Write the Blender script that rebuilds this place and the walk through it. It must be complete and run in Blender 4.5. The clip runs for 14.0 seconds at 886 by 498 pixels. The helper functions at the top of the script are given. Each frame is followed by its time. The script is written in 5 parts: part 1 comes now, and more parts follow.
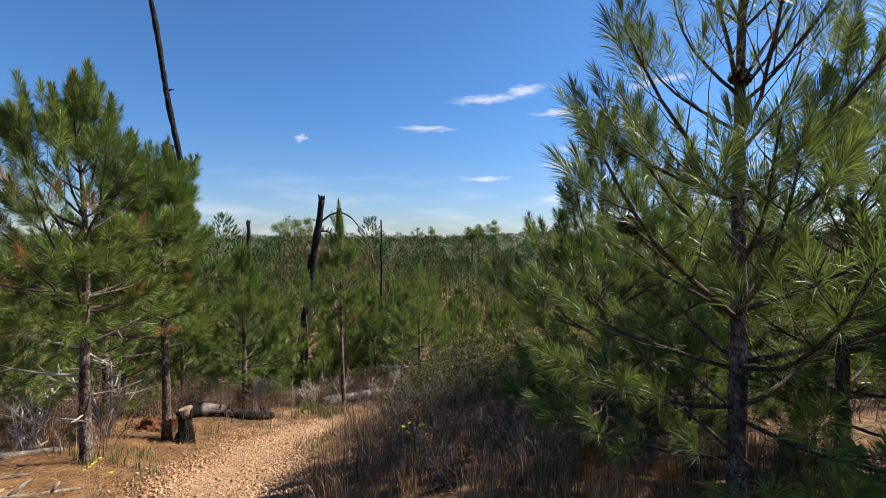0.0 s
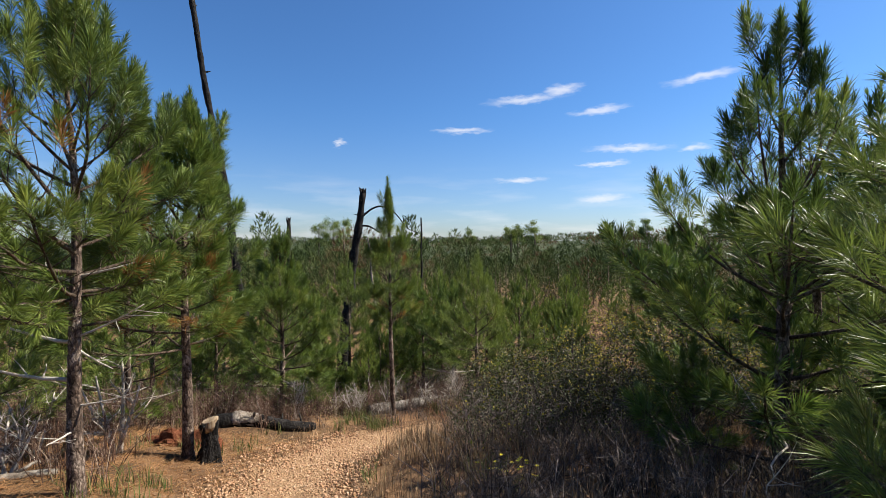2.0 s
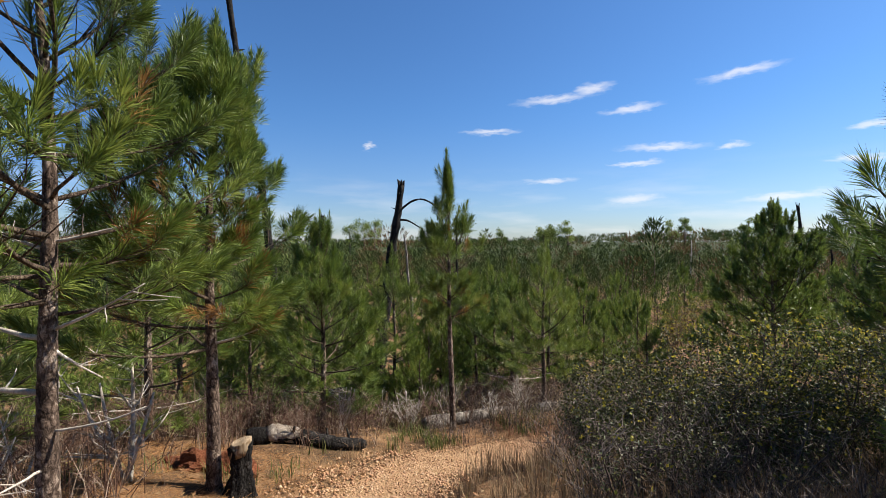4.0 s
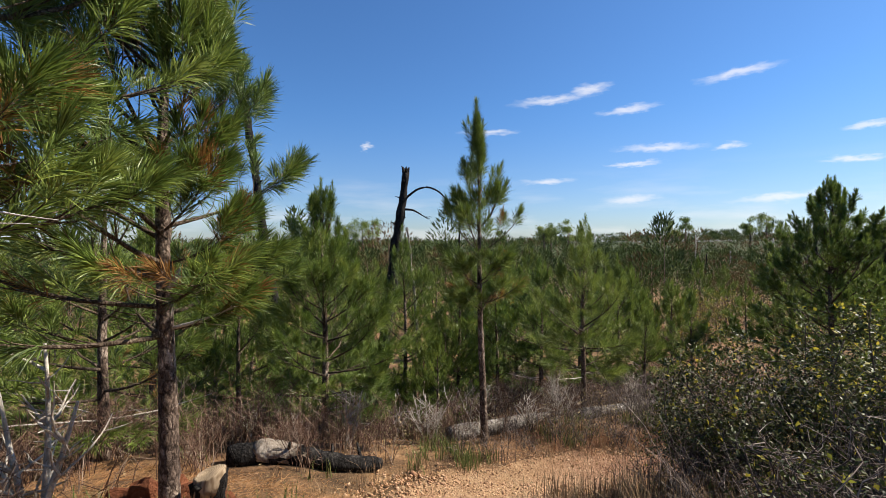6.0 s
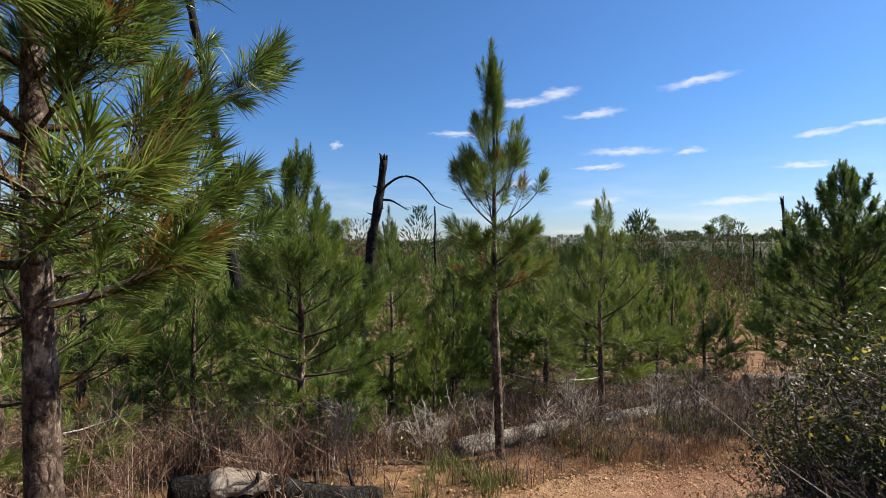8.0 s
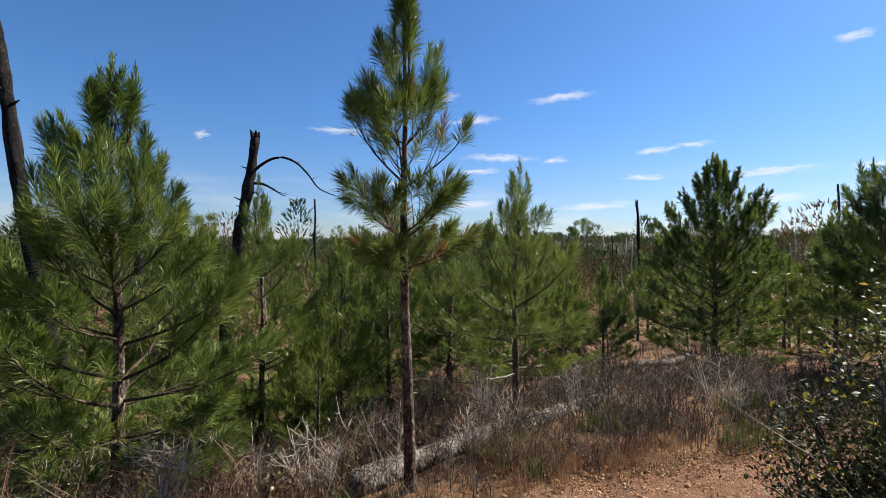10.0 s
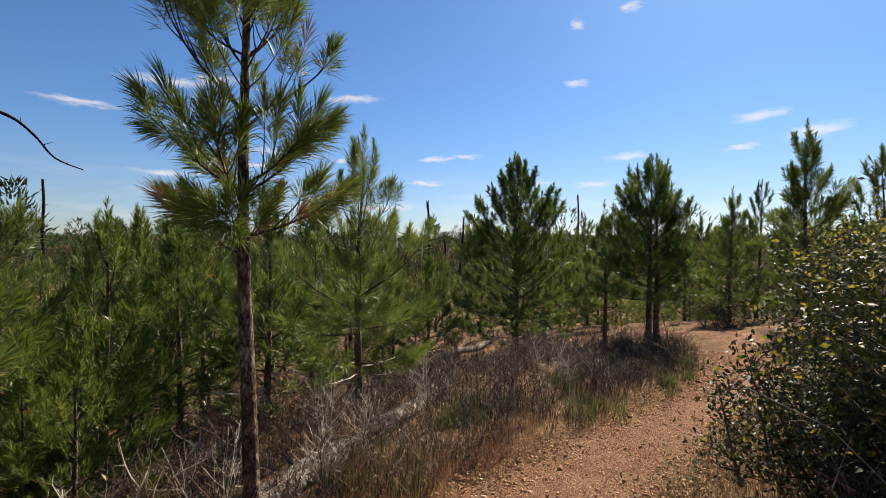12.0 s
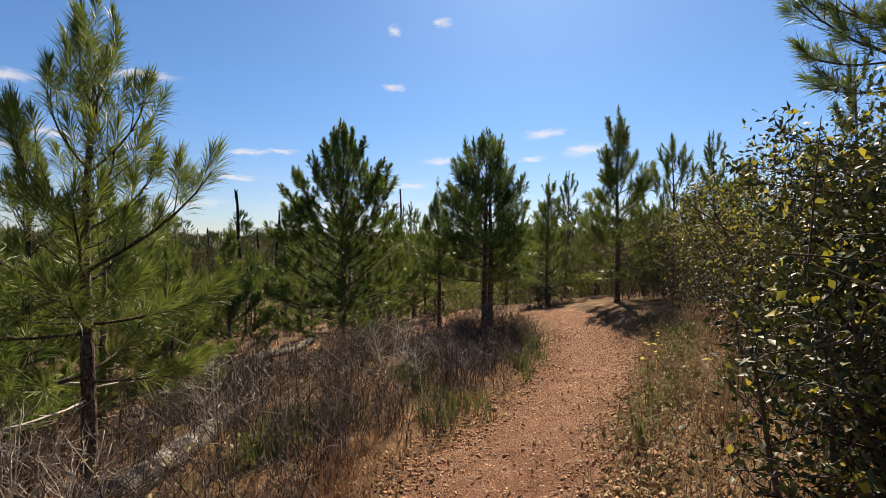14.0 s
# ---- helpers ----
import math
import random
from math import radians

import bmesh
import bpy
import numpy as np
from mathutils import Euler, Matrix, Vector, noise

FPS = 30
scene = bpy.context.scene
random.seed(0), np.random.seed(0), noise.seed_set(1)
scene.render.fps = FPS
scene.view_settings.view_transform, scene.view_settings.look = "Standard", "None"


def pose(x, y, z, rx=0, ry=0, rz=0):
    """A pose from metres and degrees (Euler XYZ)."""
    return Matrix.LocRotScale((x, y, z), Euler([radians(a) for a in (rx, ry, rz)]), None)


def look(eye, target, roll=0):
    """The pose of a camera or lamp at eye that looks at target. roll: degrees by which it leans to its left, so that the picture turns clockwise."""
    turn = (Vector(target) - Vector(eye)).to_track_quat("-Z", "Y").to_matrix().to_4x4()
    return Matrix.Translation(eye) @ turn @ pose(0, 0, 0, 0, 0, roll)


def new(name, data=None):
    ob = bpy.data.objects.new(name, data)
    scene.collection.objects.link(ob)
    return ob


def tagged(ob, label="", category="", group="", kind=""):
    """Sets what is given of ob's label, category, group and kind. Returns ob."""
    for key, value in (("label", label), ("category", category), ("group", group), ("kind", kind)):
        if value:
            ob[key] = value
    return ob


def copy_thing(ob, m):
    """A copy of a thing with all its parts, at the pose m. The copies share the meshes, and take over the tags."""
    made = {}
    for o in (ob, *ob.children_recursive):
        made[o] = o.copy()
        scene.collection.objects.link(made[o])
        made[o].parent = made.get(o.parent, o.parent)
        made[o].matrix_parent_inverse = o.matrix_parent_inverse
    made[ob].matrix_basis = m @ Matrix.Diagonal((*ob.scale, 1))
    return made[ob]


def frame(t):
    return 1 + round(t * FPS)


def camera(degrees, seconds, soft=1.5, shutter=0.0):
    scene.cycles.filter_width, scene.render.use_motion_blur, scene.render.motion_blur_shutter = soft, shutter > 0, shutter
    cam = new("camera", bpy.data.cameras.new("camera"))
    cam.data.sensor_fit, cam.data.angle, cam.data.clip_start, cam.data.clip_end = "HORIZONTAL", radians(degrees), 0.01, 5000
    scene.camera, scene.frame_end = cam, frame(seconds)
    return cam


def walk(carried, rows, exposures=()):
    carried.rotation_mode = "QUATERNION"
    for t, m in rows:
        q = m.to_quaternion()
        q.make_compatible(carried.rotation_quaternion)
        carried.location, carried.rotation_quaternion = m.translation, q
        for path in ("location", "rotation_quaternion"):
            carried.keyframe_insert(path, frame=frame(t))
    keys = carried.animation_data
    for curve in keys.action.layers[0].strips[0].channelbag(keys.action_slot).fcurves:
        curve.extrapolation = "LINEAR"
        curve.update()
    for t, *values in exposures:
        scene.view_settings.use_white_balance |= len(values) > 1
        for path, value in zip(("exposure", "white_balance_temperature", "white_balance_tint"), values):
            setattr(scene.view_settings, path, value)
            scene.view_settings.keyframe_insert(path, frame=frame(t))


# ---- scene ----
cam = camera(87.5, 14.0, soft=0.8)
METRES, EYE, TILT, LEAN, TURN = 10.0, 1.6, -1.2, 0.0, 0.0
ROWS = [
    (0.0, 0.0, 0.0, 0.0, 0.0, 0.0, 0.0),
    (0.5, -0.0108, 0.0402, -0.0071, 0.64, 0.09, -0.04),
    (1.0, -0.0288, 0.0769, -0.0149, 1.92, 0.15, 0.01),
    (1.5, -0.0418, 0.1125, -0.0232, 3.22, 0.23, 0.05),
    (2.0, -0.0568, 0.1482, -0.0321, 4.44, 0.25, 0.07),
    (2.5, -0.0728, 0.1848, -0.0402, 5.7, 0.33, 0.05),
    (3.0, -0.0926, 0.2197, -0.0456, 6.65, 0.37, 0.02),
    (3.5, -0.1107, 0.2491, -0.0489, 7.47, 0.43, 0.08),
    (4.0, -0.1339, 0.2812, -0.06, 7.97, 0.47, 0.12),
    (6.5, -0.2099, 0.4401, -0.1028, 7.43, 0.57, 0.22),
    (7.0, -0.2265, 0.4637, -0.108, 6.42, 0.61, 0.15),
    (9.5, -0.2675, 0.6262, -0.1507, -4.79, 0.59, 0.02),
    (10.0, -0.2702, 0.6551, -0.154, -10.58, 0.59, -0.03),
    (10.5, -0.2784, 0.683, -0.1618, -16.9, 0.59, -0.07),
    (11.0, -0.284, 0.7101, -0.1678, -23.36, 0.57, -0.08),
    (11.5, -0.2887, 0.7395, -0.1704, -29.92, 0.58, 0.05),
    (12.0, -0.2961, 0.76, -0.1764, -36.21, 0.57, 0.07),
    (12.5, -0.286, 0.7791, -0.1906, -41.8, 0.55, 0.23),
    (13.0, -0.2649, 0.8134, -0.2018, -47.41, 0.47, 0.43),
    (13.5, -0.2388, 0.8443, -0.2079, -52.78, 0.4, 0.52),
    (14.0, -0.2013, 0.8726, -0.2152, -58.14, 0.33, 0.7),
]
walk(cam, [(t, pose(0, 0, EYE, TILT, LEAN, TURN) @ pose(METRES * x, METRES * y, METRES * z, 90 + pitch, roll, yaw)) for t, x, y, z, yaw, pitch, roll in ROWS],
     exposures=[(0.0, 1.13, 6620, 10), (7.0, 1.12, 6800, 11), (9.5, 1.08, 6650, 11), (12.0, 0.98, 7400, 13), (14.0, 0.98, 7800, 14)])

# ---- sky, sun ----
SUN_AZ, SUN_EL = 70.0, 43.0          # degrees clockwise from +y, degrees above the horizon
world = bpy.data.worlds.new("world")
scene.world = world
world.use_nodes = True


def build_sky(strength):
    nt = world.node_tree
    nt.nodes.clear()
    N, L = nt.nodes.new, nt.links.new
    out, bg = N("ShaderNodeOutputWorld"), N("ShaderNodeBackground")
    sky = N("ShaderNodeTexSky")
    sky.sky_type, sky.sun_disc = "NISHITA", False
    sky.sun_elevation, sky.sun_rotation = radians(SUN_EL), radians(SUN_AZ)
    sky.altitude, sky.air_density, sky.dust_density, sky.ozone_density = 100, 1.0, 0.4, 4.0
    tc = N("ShaderNodeTexCoord")
    sep = N("ShaderNodeSeparateXYZ")
    L(tc.outputs["Generated"], sep.inputs[0])

    def m(op, a, b=None, c=None):
        n = N("ShaderNodeMath")
        n.operation = op
        for i, v in enumerate((a, b, c)):
            if v is None:
                continue
            if isinstance(v, (int, float)):
                n.inputs[i].default_value = v
            else:
                L(v, n.inputs[i])
        return n.outputs[0]

    az = m("ARCTAN2", sep.outputs[0], sep.outputs[1])
    el = m("ARCSINE", sep.outputs[2])
    # wisps: the outline of every cloud is torn by two sizes of noise
    comb = N("ShaderNodeCombineXYZ")
    L(m("MULTIPLY", az, 57.3), comb.inputs[0])
    L(m("MULTIPLY", el, 57.3), comb.inputs[1])
    no = N("ShaderNodeTexNoise")
    no.inputs["Scale"].default_value, no.inputs["Detail"].default_value = 1.5, 6.0
    stretch = N("ShaderNodeMapping")
    stretch.inputs["Scale"].default_value = (0.45, 1.3, 1.0)
    stretch.inputs["Rotation"].default_value = (0, 0, radians(-4))
    L(comb.outputs[0], stretch.inputs[0])
    L(stretch.outputs[0], no.inputs["Vector"])
    sub = N("ShaderNodeVectorMath")
    sub.operation = "SUBTRACT"
    L(no.outputs["Color"], sub.inputs[0])
    sub.inputs[1].default_value = (0.5, 0.5, 0.5)
    sc = N("ShaderNodeVectorMath")
    sc.operation = "MULTIPLY"
    L(sub.outputs[0], sc.inputs[0])
    sc.inputs[1].default_value = (3.2, 1.1, 0)
    add = N("ShaderNodeVectorMath")
    add.operation = "ADD"
    L(comb.outputs[0], add.inputs[0])
    L(sc.outputs[0], add.inputs[1])
    best = None
    for a, e, w, h in CLOUDS:
        d = N("ShaderNodeVectorMath")
        d.operation = "SUBTRACT"
        L(add.outputs[0], d.inputs[0])
        d.inputs[1].default_value = (a, e, 0)
        tilt = N("ShaderNodeVectorRotate")
        tilt.rotation_type = "Z_AXIS"
        tilt.inputs["Angle"].default_value = radians(-1 + 3 * math.sin(a * 3))
        L(d.outputs[0], tilt.inputs["Vector"])
        k = N("ShaderNodeVectorMath")
        k.operation = "MULTIPLY"
        L(tilt.outputs[0], k.inputs[0])
        k.inputs[1].default_value = (1.2 / w, 1.55 / h, 0)
        ln = N("ShaderNodeVectorMath")
        ln.operation = "LENGTH"
        L(k.outputs[0], ln.inputs[0])
        v = m("SUBTRACT", 1.0, ln.outputs["Value"])
        best = v if best is None else m("MAXIMUM", best, v)
    mr = N("ShaderNodeMapRange")
    mr.interpolation_type = "SMOOTHSTEP"
    L(best, mr.inputs[0])
    mr.inputs[1].default_value, mr.inputs[2].default_value = -0.5, 1.0
    mr.inputs[3].default_value, mr.inputs[4].default_value = 0.0, 0.60
    # fine streaks over the low sky
    hz = N("ShaderNodeTexNoise")
    hz.inputs["Scale"].default_value, hz.inputs["Detail"].default_value = 0.35, 6.0
    hm = N("ShaderNodeMapping")
    hm.inputs["Scale"].default_value = (0.25, 1.5, 1.0)
    L(comb.outputs[0], hm.inputs[0])
    L(hm.outputs[0], hz.inputs["Vector"])
    thin = N("ShaderNodeMapRange")
    L(hz.outputs["Fac"], thin.inputs[0])
    thin.inputs[1].default_value, thin.inputs[2].default_value = 0.48, 0.72
    low = N("ShaderNodeMapRange")
    L(el, low.inputs[0])
    low.inputs[1].default_value, low.inputs[2].default_value = 0.16, 0.02
    low.inputs[3].default_value, low.inputs[4].default_value = 0.0, 0.42
    fac = m("MAXIMUM", mr.outputs[0], m("MULTIPLY", thin.outputs[0], low.outputs[0]))
    mix = N("ShaderNodeMix")
    mix.data_type = "RGBA"
    L(fac, mix.inputs["Factor"])
    tint = N("ShaderNodeMix")
    tint.data_type, tint.blend_type = "RGBA", "MULTIPLY"
    tint.inputs["Factor"].default_value = 1.0
    L(sky.outputs[0], tint.inputs["A"])
    high = N("ShaderNodeMapRange")
    high.interpolation_type = "SMOOTHSTEP"
    L(el, high.inputs[0])
    high.inputs[1].default_value, high.inputs[2].default_value = 0.0, 0.30
    tone = N("ShaderNodeMix")
    tone.data_type = "RGBA"
    L(high.outputs[0], tone.inputs["Factor"])
    tone.inputs["A"].default_value, tone.inputs["B"].default_value = HORIZON_TINT, SKY_TINT
    L(tone.outputs["Result"], tint.inputs["B"])
    L(tint.outputs["Result"], mix.inputs["A"])
    mix.inputs["B"].default_value = (CLOUD_WHITE, CLOUD_WHITE, CLOUD_WHITE * 1.03, 1)
    L(mix.outputs["Result"], bg.inputs[0])
    bg.inputs[1].default_value = strength
    L(bg.outputs[0], out.inputs[0])


# azimuth, elevation, half width and half height of the small clouds, in degrees
CLOUDS = [
    (5.5, 16.7, 4.6, 0.7), (10.0, 17.5, 2.4, 0.9), (14.1, 14.9, 3.3, 0.6), (24.8, 17.1, 3.8, 0.6), (17.4, 10.5, 4.5, 0.6),
    (24.0, 10.0, 1.6, 0.5), (14.7, 8.9, 3.1, 0.4), (5.1, 7.4, 3.0, 0.5), (-2.0, 13.4, 3.4, 0.5), (14.4, 5.0, 3.1, 0.8),
    (-17.1, 11.7, 0.7, 0.6), (39.1, 10.9, 1.8, 0.5), (35.4, 10.5, 2.6, 0.4), (34.0, 7.6, 2.6, 0.4), (45.9, 7.5, 4.8, 0.5),
    (28.6, 4.5, 4.8, 0.6), (45.5, 4.7, 3.8, 0.7), (51.9, 18.7, 1.5, 0.6), (70.5, 13.5, 2.6, 0.8), (57.9, 10.4, 2.4, 0.6),
    (68.9, 10.5, 1.5, 0.3), (54.2, 7.4, 2.4, 0.5), (52.0, 24.8, 0.9, 0.9), (57.9, 25.8, 1.3, 0.7), (75.0, 11.4, 2.6, 0.9),
]
SKY_TINT, HORIZON_TINT = (0.61, 0.99, 1.36, 1), (0.84, 0.96, 1.20, 1)
CLOUD_WHITE = 9.5
build_sky(0.0515)

sun_data = bpy.data.lights.new("sun", "SUN")
sun_data.energy, sun_data.angle, sun_data.color = 5.0, radians(0.53), (1.0, 0.95, 0.86)
sun = new("sun", sun_data)
_a, _e = radians(SUN_AZ), radians(SUN_EL)
sun.matrix_world = look((30 * math.sin(_a), 8 + 30 * math.cos(_a), 30), (30 * math.sin(_a) - math.sin(_a) * math.cos(_e), 8 + 30 * math.cos(_a) - math.cos(_a) * math.cos(_e), 30 - math.sin(_e)))

# ---- materials ----


class Mat:
    """A procedural material with a few shorthand node calls."""

    def __init__(self, name, rough=0.8, spec=0.3):
        self.m = bpy.data.materials.new(name)
        self.m.use_nodes = True
        self.nt = self.m.node_tree
        self.b = self.nt.nodes["Principled BSDF"]
        self.b.inputs["Roughness"].default_value = rough
        self.b.inputs["Specular IOR Level"].default_value = spec
        self.co = self.nt.nodes.new("ShaderNodeTexCoord").outputs["Object"]
        self.geo = self.nt.nodes.new("ShaderNodeNewGeometry")
        self.info = self.nt.nodes.new("ShaderNodeObjectInfo")

    def link(self, a, b):
        self.nt.links.new(a, b)

    def noise(self, scale, detail=4.0, stretch=None, rough=0.55, where=None):
        n = self.nt.nodes.new("ShaderNodeTexNoise")
        n.inputs["Scale"].default_value, n.inputs["Detail"].default_value, n.inputs["Roughness"].default_value = scale, detail, rough
        src = where or self.geo.outputs["Position"]
        if stretch:
            mp = self.nt.nodes.new("ShaderNodeMapping")
            mp.inputs["Scale"].default_value = stretch
            self.link(src, mp.inputs[0])
            src = mp.outputs[0]
        self.link(src, n.inputs["Vector"])
        return n.outputs["Fac"]

    def voronoi(self, scale, feature="F1", stretch=None, out="Distance", where=None):
        n = self.nt.nodes.new("ShaderNodeTexVoronoi")
        n.feature = feature
        n.inputs["Scale"].default_value = scale
        src = where or self.geo.outputs["Position"]
        if stretch:
            mp = self.nt.nodes.new("ShaderNodeMapping")
            mp.inputs["Scale"].default_value = stretch
            self.link(src, mp.inputs[0])
            src = mp.outputs[0]
        self.link(src, n.inputs["Vector"])
        return n.outputs[out]

    def ramp(self, fac, *stops):
        n = self.nt.nodes.new("ShaderNodeValToRGB")
        e = n.color_ramp.elements
        while len(e) < len(stops):
            e.new(0.5)
        for el, (p, c) in zip(e, stops):
            el.position, el.color = p, (*c, 1)
        self.link(fac, n.inputs[0])
        return n.outputs[0]

    def mix(self, fac, a, b, blend="MIX"):
        n = self.nt.nodes.new("ShaderNodeMix")
        n.data_type, n.blend_type = "RGBA", blend
        for sock, v in ((n.inputs["Factor"], fac), (n.inputs["A"], a), (n.inputs["B"], b)):
            if isinstance(v, (int, float)):
                sock.default_value = v
            elif isinstance(v, tuple):
                sock.default_value = (*v, 1)
            else:
                self.link(v, sock)
        return n.outputs["Result"]

    def math(self, op, a, b):
        n = self.nt.nodes.new("ShaderNodeMath")
        n.operation = op
        for i, v in enumerate((a, b)):
            if isinstance(v, (int, float)):
                n.inputs[i].default_value = v
            else:
                self.link(v, n.inputs[i])
        return n.outputs[0]

    def colour(self, c):
        if isinstance(c, tuple):
            self.b.inputs["Base Color"].default_value = (*c, 1)
        else:
            self.link(c, self.b.inputs["Base Color"])
        return self

    def bump(self, h, strength=0.5, distance=0.01):
        n = self.nt.nodes.new("ShaderNodeBump")
        n.inputs["Strength"].default_value, n.inputs["Distance"].default_value = strength, distance
        self.link(h, n.inputs["Height"])
        self.link(n.outputs[0], self.b.inputs["Normal"])
        return self

    def translucent(self, fac, c):
        t = self.nt.nodes.new("ShaderNodeBsdfTranslucent")
        if isinstance(c, tuple):
            t.inputs[0].default_value = (*c, 1)
        else:
            self.link(c, t.inputs[0])
        mx = self.nt.nodes.new("ShaderNodeMixShader")
        mx.inputs[0].default_value = fac
        self.link(self.b.outputs[0], mx.inputs[1])
        self.link(t.outputs[0], mx.inputs[2])
        self.link(mx.outputs[0], self.nt.nodes["Material Output"].inputs[0])
        return self


def needle_material(name, dark, mid, light, trans=0.3, rough=0.42, size=1.6, spec=0.28):
    a = Mat(name, rough, spec)
    big = a.noise(size, 3.0)
    fine = a.noise(9.0, 2.0)
    c = a.ramp(a.math("ADD", a.math("MULTIPLY", big, 0.6), a.math("MULTIPLY", fine, 0.4)), (0.34, dark), (0.5, mid), (0.66, light))
    c = a.mix(a.math("MULTIPLY", a.info.outputs["Random"], 0.45), c, light, "MIX")
    # random darkening also stands in for shaded gaps within the crowns
    c = a.mix(a.math("MULTIPLY", a.geo.outputs["Random Per Island"], 0.55), c, dark)
    return a.colour(c).translucent(trans, c).m


M_needle = needle_material("pine_needles", (0.009, 0.023, 0.007), (0.122, 0.190, 0.033), (0.318, 0.366, 0.078), 0.32, 0.42)
M_needle_far = needle_material("pine_needles_distant", (0.006, 0.017, 0.005), (0.114, 0.180, 0.031), (0.328, 0.374, 0.078), 0.28, 0.5, 1.6, 0.2)
M_needle_wood = needle_material("pine_woods", (0.009, 0.020, 0.008), (0.066, 0.098, 0.030), (0.195, 0.210, 0.064), 0.13, 0.8, 0.33, 0.05)
M_needle_dead = needle_material("dead_pine_needles", (0.11, 0.048, 0.014), (0.22, 0.105, 0.028), (0.34, 0.19, 0.055), 0.3, 0.6)


def bark_material(name, dark, mid, light, scale=1.0, plated=True):
    a = Mat(name, 0.9, 0.12)
    wob = a.nt.nodes.new("ShaderNodeTexNoise")
    wob.inputs["Scale"].default_value, wob.inputs["Detail"].default_value = 26 * scale, 4.0
    a.link(a.co, wob.inputs["Vector"])
    sh = a.nt.nodes.new("ShaderNodeVectorMath")
    sh.operation = "MULTIPLY_ADD"
    a.link(wob.outputs["Color"], sh.inputs[0])
    sh.inputs[1].default_value = (0.05 / scale,) * 3
    a.link(a.co, sh.inputs[2])
    co = sh.outputs[0]
    grain = a.noise(60 * scale, 6.0, (1, 1, 0.28), 0.7, co)
    blot = a.noise(7 * scale, 4.0, None, 0.6, co)
    c = a.ramp(a.math("ADD", a.math("MULTIPLY", grain, 0.5), a.math("MULTIPLY", blot, 0.5)), (0.36, dark), (0.5, mid), (0.64, light))
    h = a.math("MULTIPLY", grain, 0.8)
    if plated:
        plates = a.voronoi(26 * scale, "DISTANCE_TO_EDGE", (1, 1, 0.38), where=co)
        c = a.mix(0.85, c, a.ramp(plates, (0.0, (0.22, 0.2, 0.18)), (0.16, (1, 1, 1))), "MULTIPLY")
        h = a.math("ADD", a.math("MULTIPLY", plates, 1.3), h)
    return a.colour(c).bump(h, 0.85, 0.02).m


M_bark = bark_material("pine_bark", (0.028, 0.019, 0.015), (0.125, 0.088, 0.068), (0.43, 0.35, 0.285))
M_limb = bark_material("pine_limb_bark", (0.045, 0.032, 0.024), (0.105, 0.076, 0.055), (0.21, 0.165, 0.12), 1.6)
M_char = bark_material("charred_wood", (0.006, 0.006, 0.006), (0.016, 0.014, 0.013), (0.06, 0.055, 0.05))
M_bleach = bark_material("bleached_deadwood", (0.27, 0.23, 0.19), (0.48, 0.425, 0.36), (0.68, 0.63, 0.56), 1.2, False)
M_pale = bark_material("weathered_bare_wood", (0.07, 0.055, 0.042), (0.20, 0.165, 0.13), (0.42, 0.37, 0.31), 0.8, False)
M_logbark = bark_material("grey_log_bark", (0.045, 0.038, 0.032), (0.19, 0.165, 0.14), (0.50, 0.46, 0.41), 1.1)


def cut_wood():
    a = Mat("sawn_wood", 0.8, 0.2)
    w = a.nt.nodes.new("ShaderNodeTexWave")
    w.wave_type, w.rings_direction = "RINGS", "Z"
    w.inputs["Scale"].default_value, w.inputs["Distortion"].default_value, w.inputs["Detail"].default_value = 22, 2.0, 3.0
    a.link(a.co, w.inputs["Vector"])
    c = a.ramp(w.outputs["Fac"], (0.1, (0.16, 0.11, 0.066)), (0.8, (0.27, 0.205, 0.135)))
    c = a.mix(a.ramp(a.noise(14), (0.45, (0, 0, 0)), (0.75, (0.7, 0.7, 0.7))), c, (0.12, 0.085, 0.06))
    return a.colour(c).bump(a.noise(60), 0.4, 0.004).m


M_cut = cut_wood()


def ground_material():
    a = Mat("forest_floor", 0.95, 0.1)
    big, mid, fine = a.noise(0.35, 4), a.noise(2.6, 5), a.noise(38, 6, None, 0.7)
    straw = a.noise(85, 5, None, 0.8)
    c = a.ramp(mid, (0.3, (0.050, 0.034, 0.022)), (0.46, (0.125, 0.078, 0.045)), (0.58, (0.25, 0.150, 0.080)), (0.74, (0.36, 0.25, 0.150)))
    c = a.mix(a.ramp(big, (0.4, (0, 0, 0)), (0.66, (0.55, 0.55, 0.55))), c, (0.16, 0.085, 0.05))
    c = a.mix(0.85, c, a.ramp(fine, (0.3, (0.35, 0.33, 0.3)), (0.65, (1.15, 1.1, 1.05))), "MULTIPLY")
    c = a.mix(a.ramp(straw, (0.52, (0, 0, 0)), (0.68, (0.6, 0.6, 0.6))), c, (0.40, 0.24, 0.11))
    ln = a.nt.nodes.new("ShaderNodeVectorMath")
    ln.operation = "LENGTH"
    a.link(a.geo.outputs["Position"], ln.inputs[0])
    wood = a.nt.nodes.new("ShaderNodeMapRange")
    a.link(ln.outputs["Value"], wood.inputs[0])
    wood.inputs[1].default_value, wood.inputs[2].default_value = 45, 130
    c = a.mix(wood.outputs[0], c, a.ramp(a.noise(0.05, 6), (0.35, (0.022, 0.034, 0.014)), (0.65, (0.06, 0.07, 0.03))))   # scrub and canopy of the far land
    h = a.math("ADD", a.math("MULTIPLY", fine, 0.6), a.math("MULTIPLY", straw, 0.5))
    return a.colour(c).bump(h, 0.9, 0.03).m


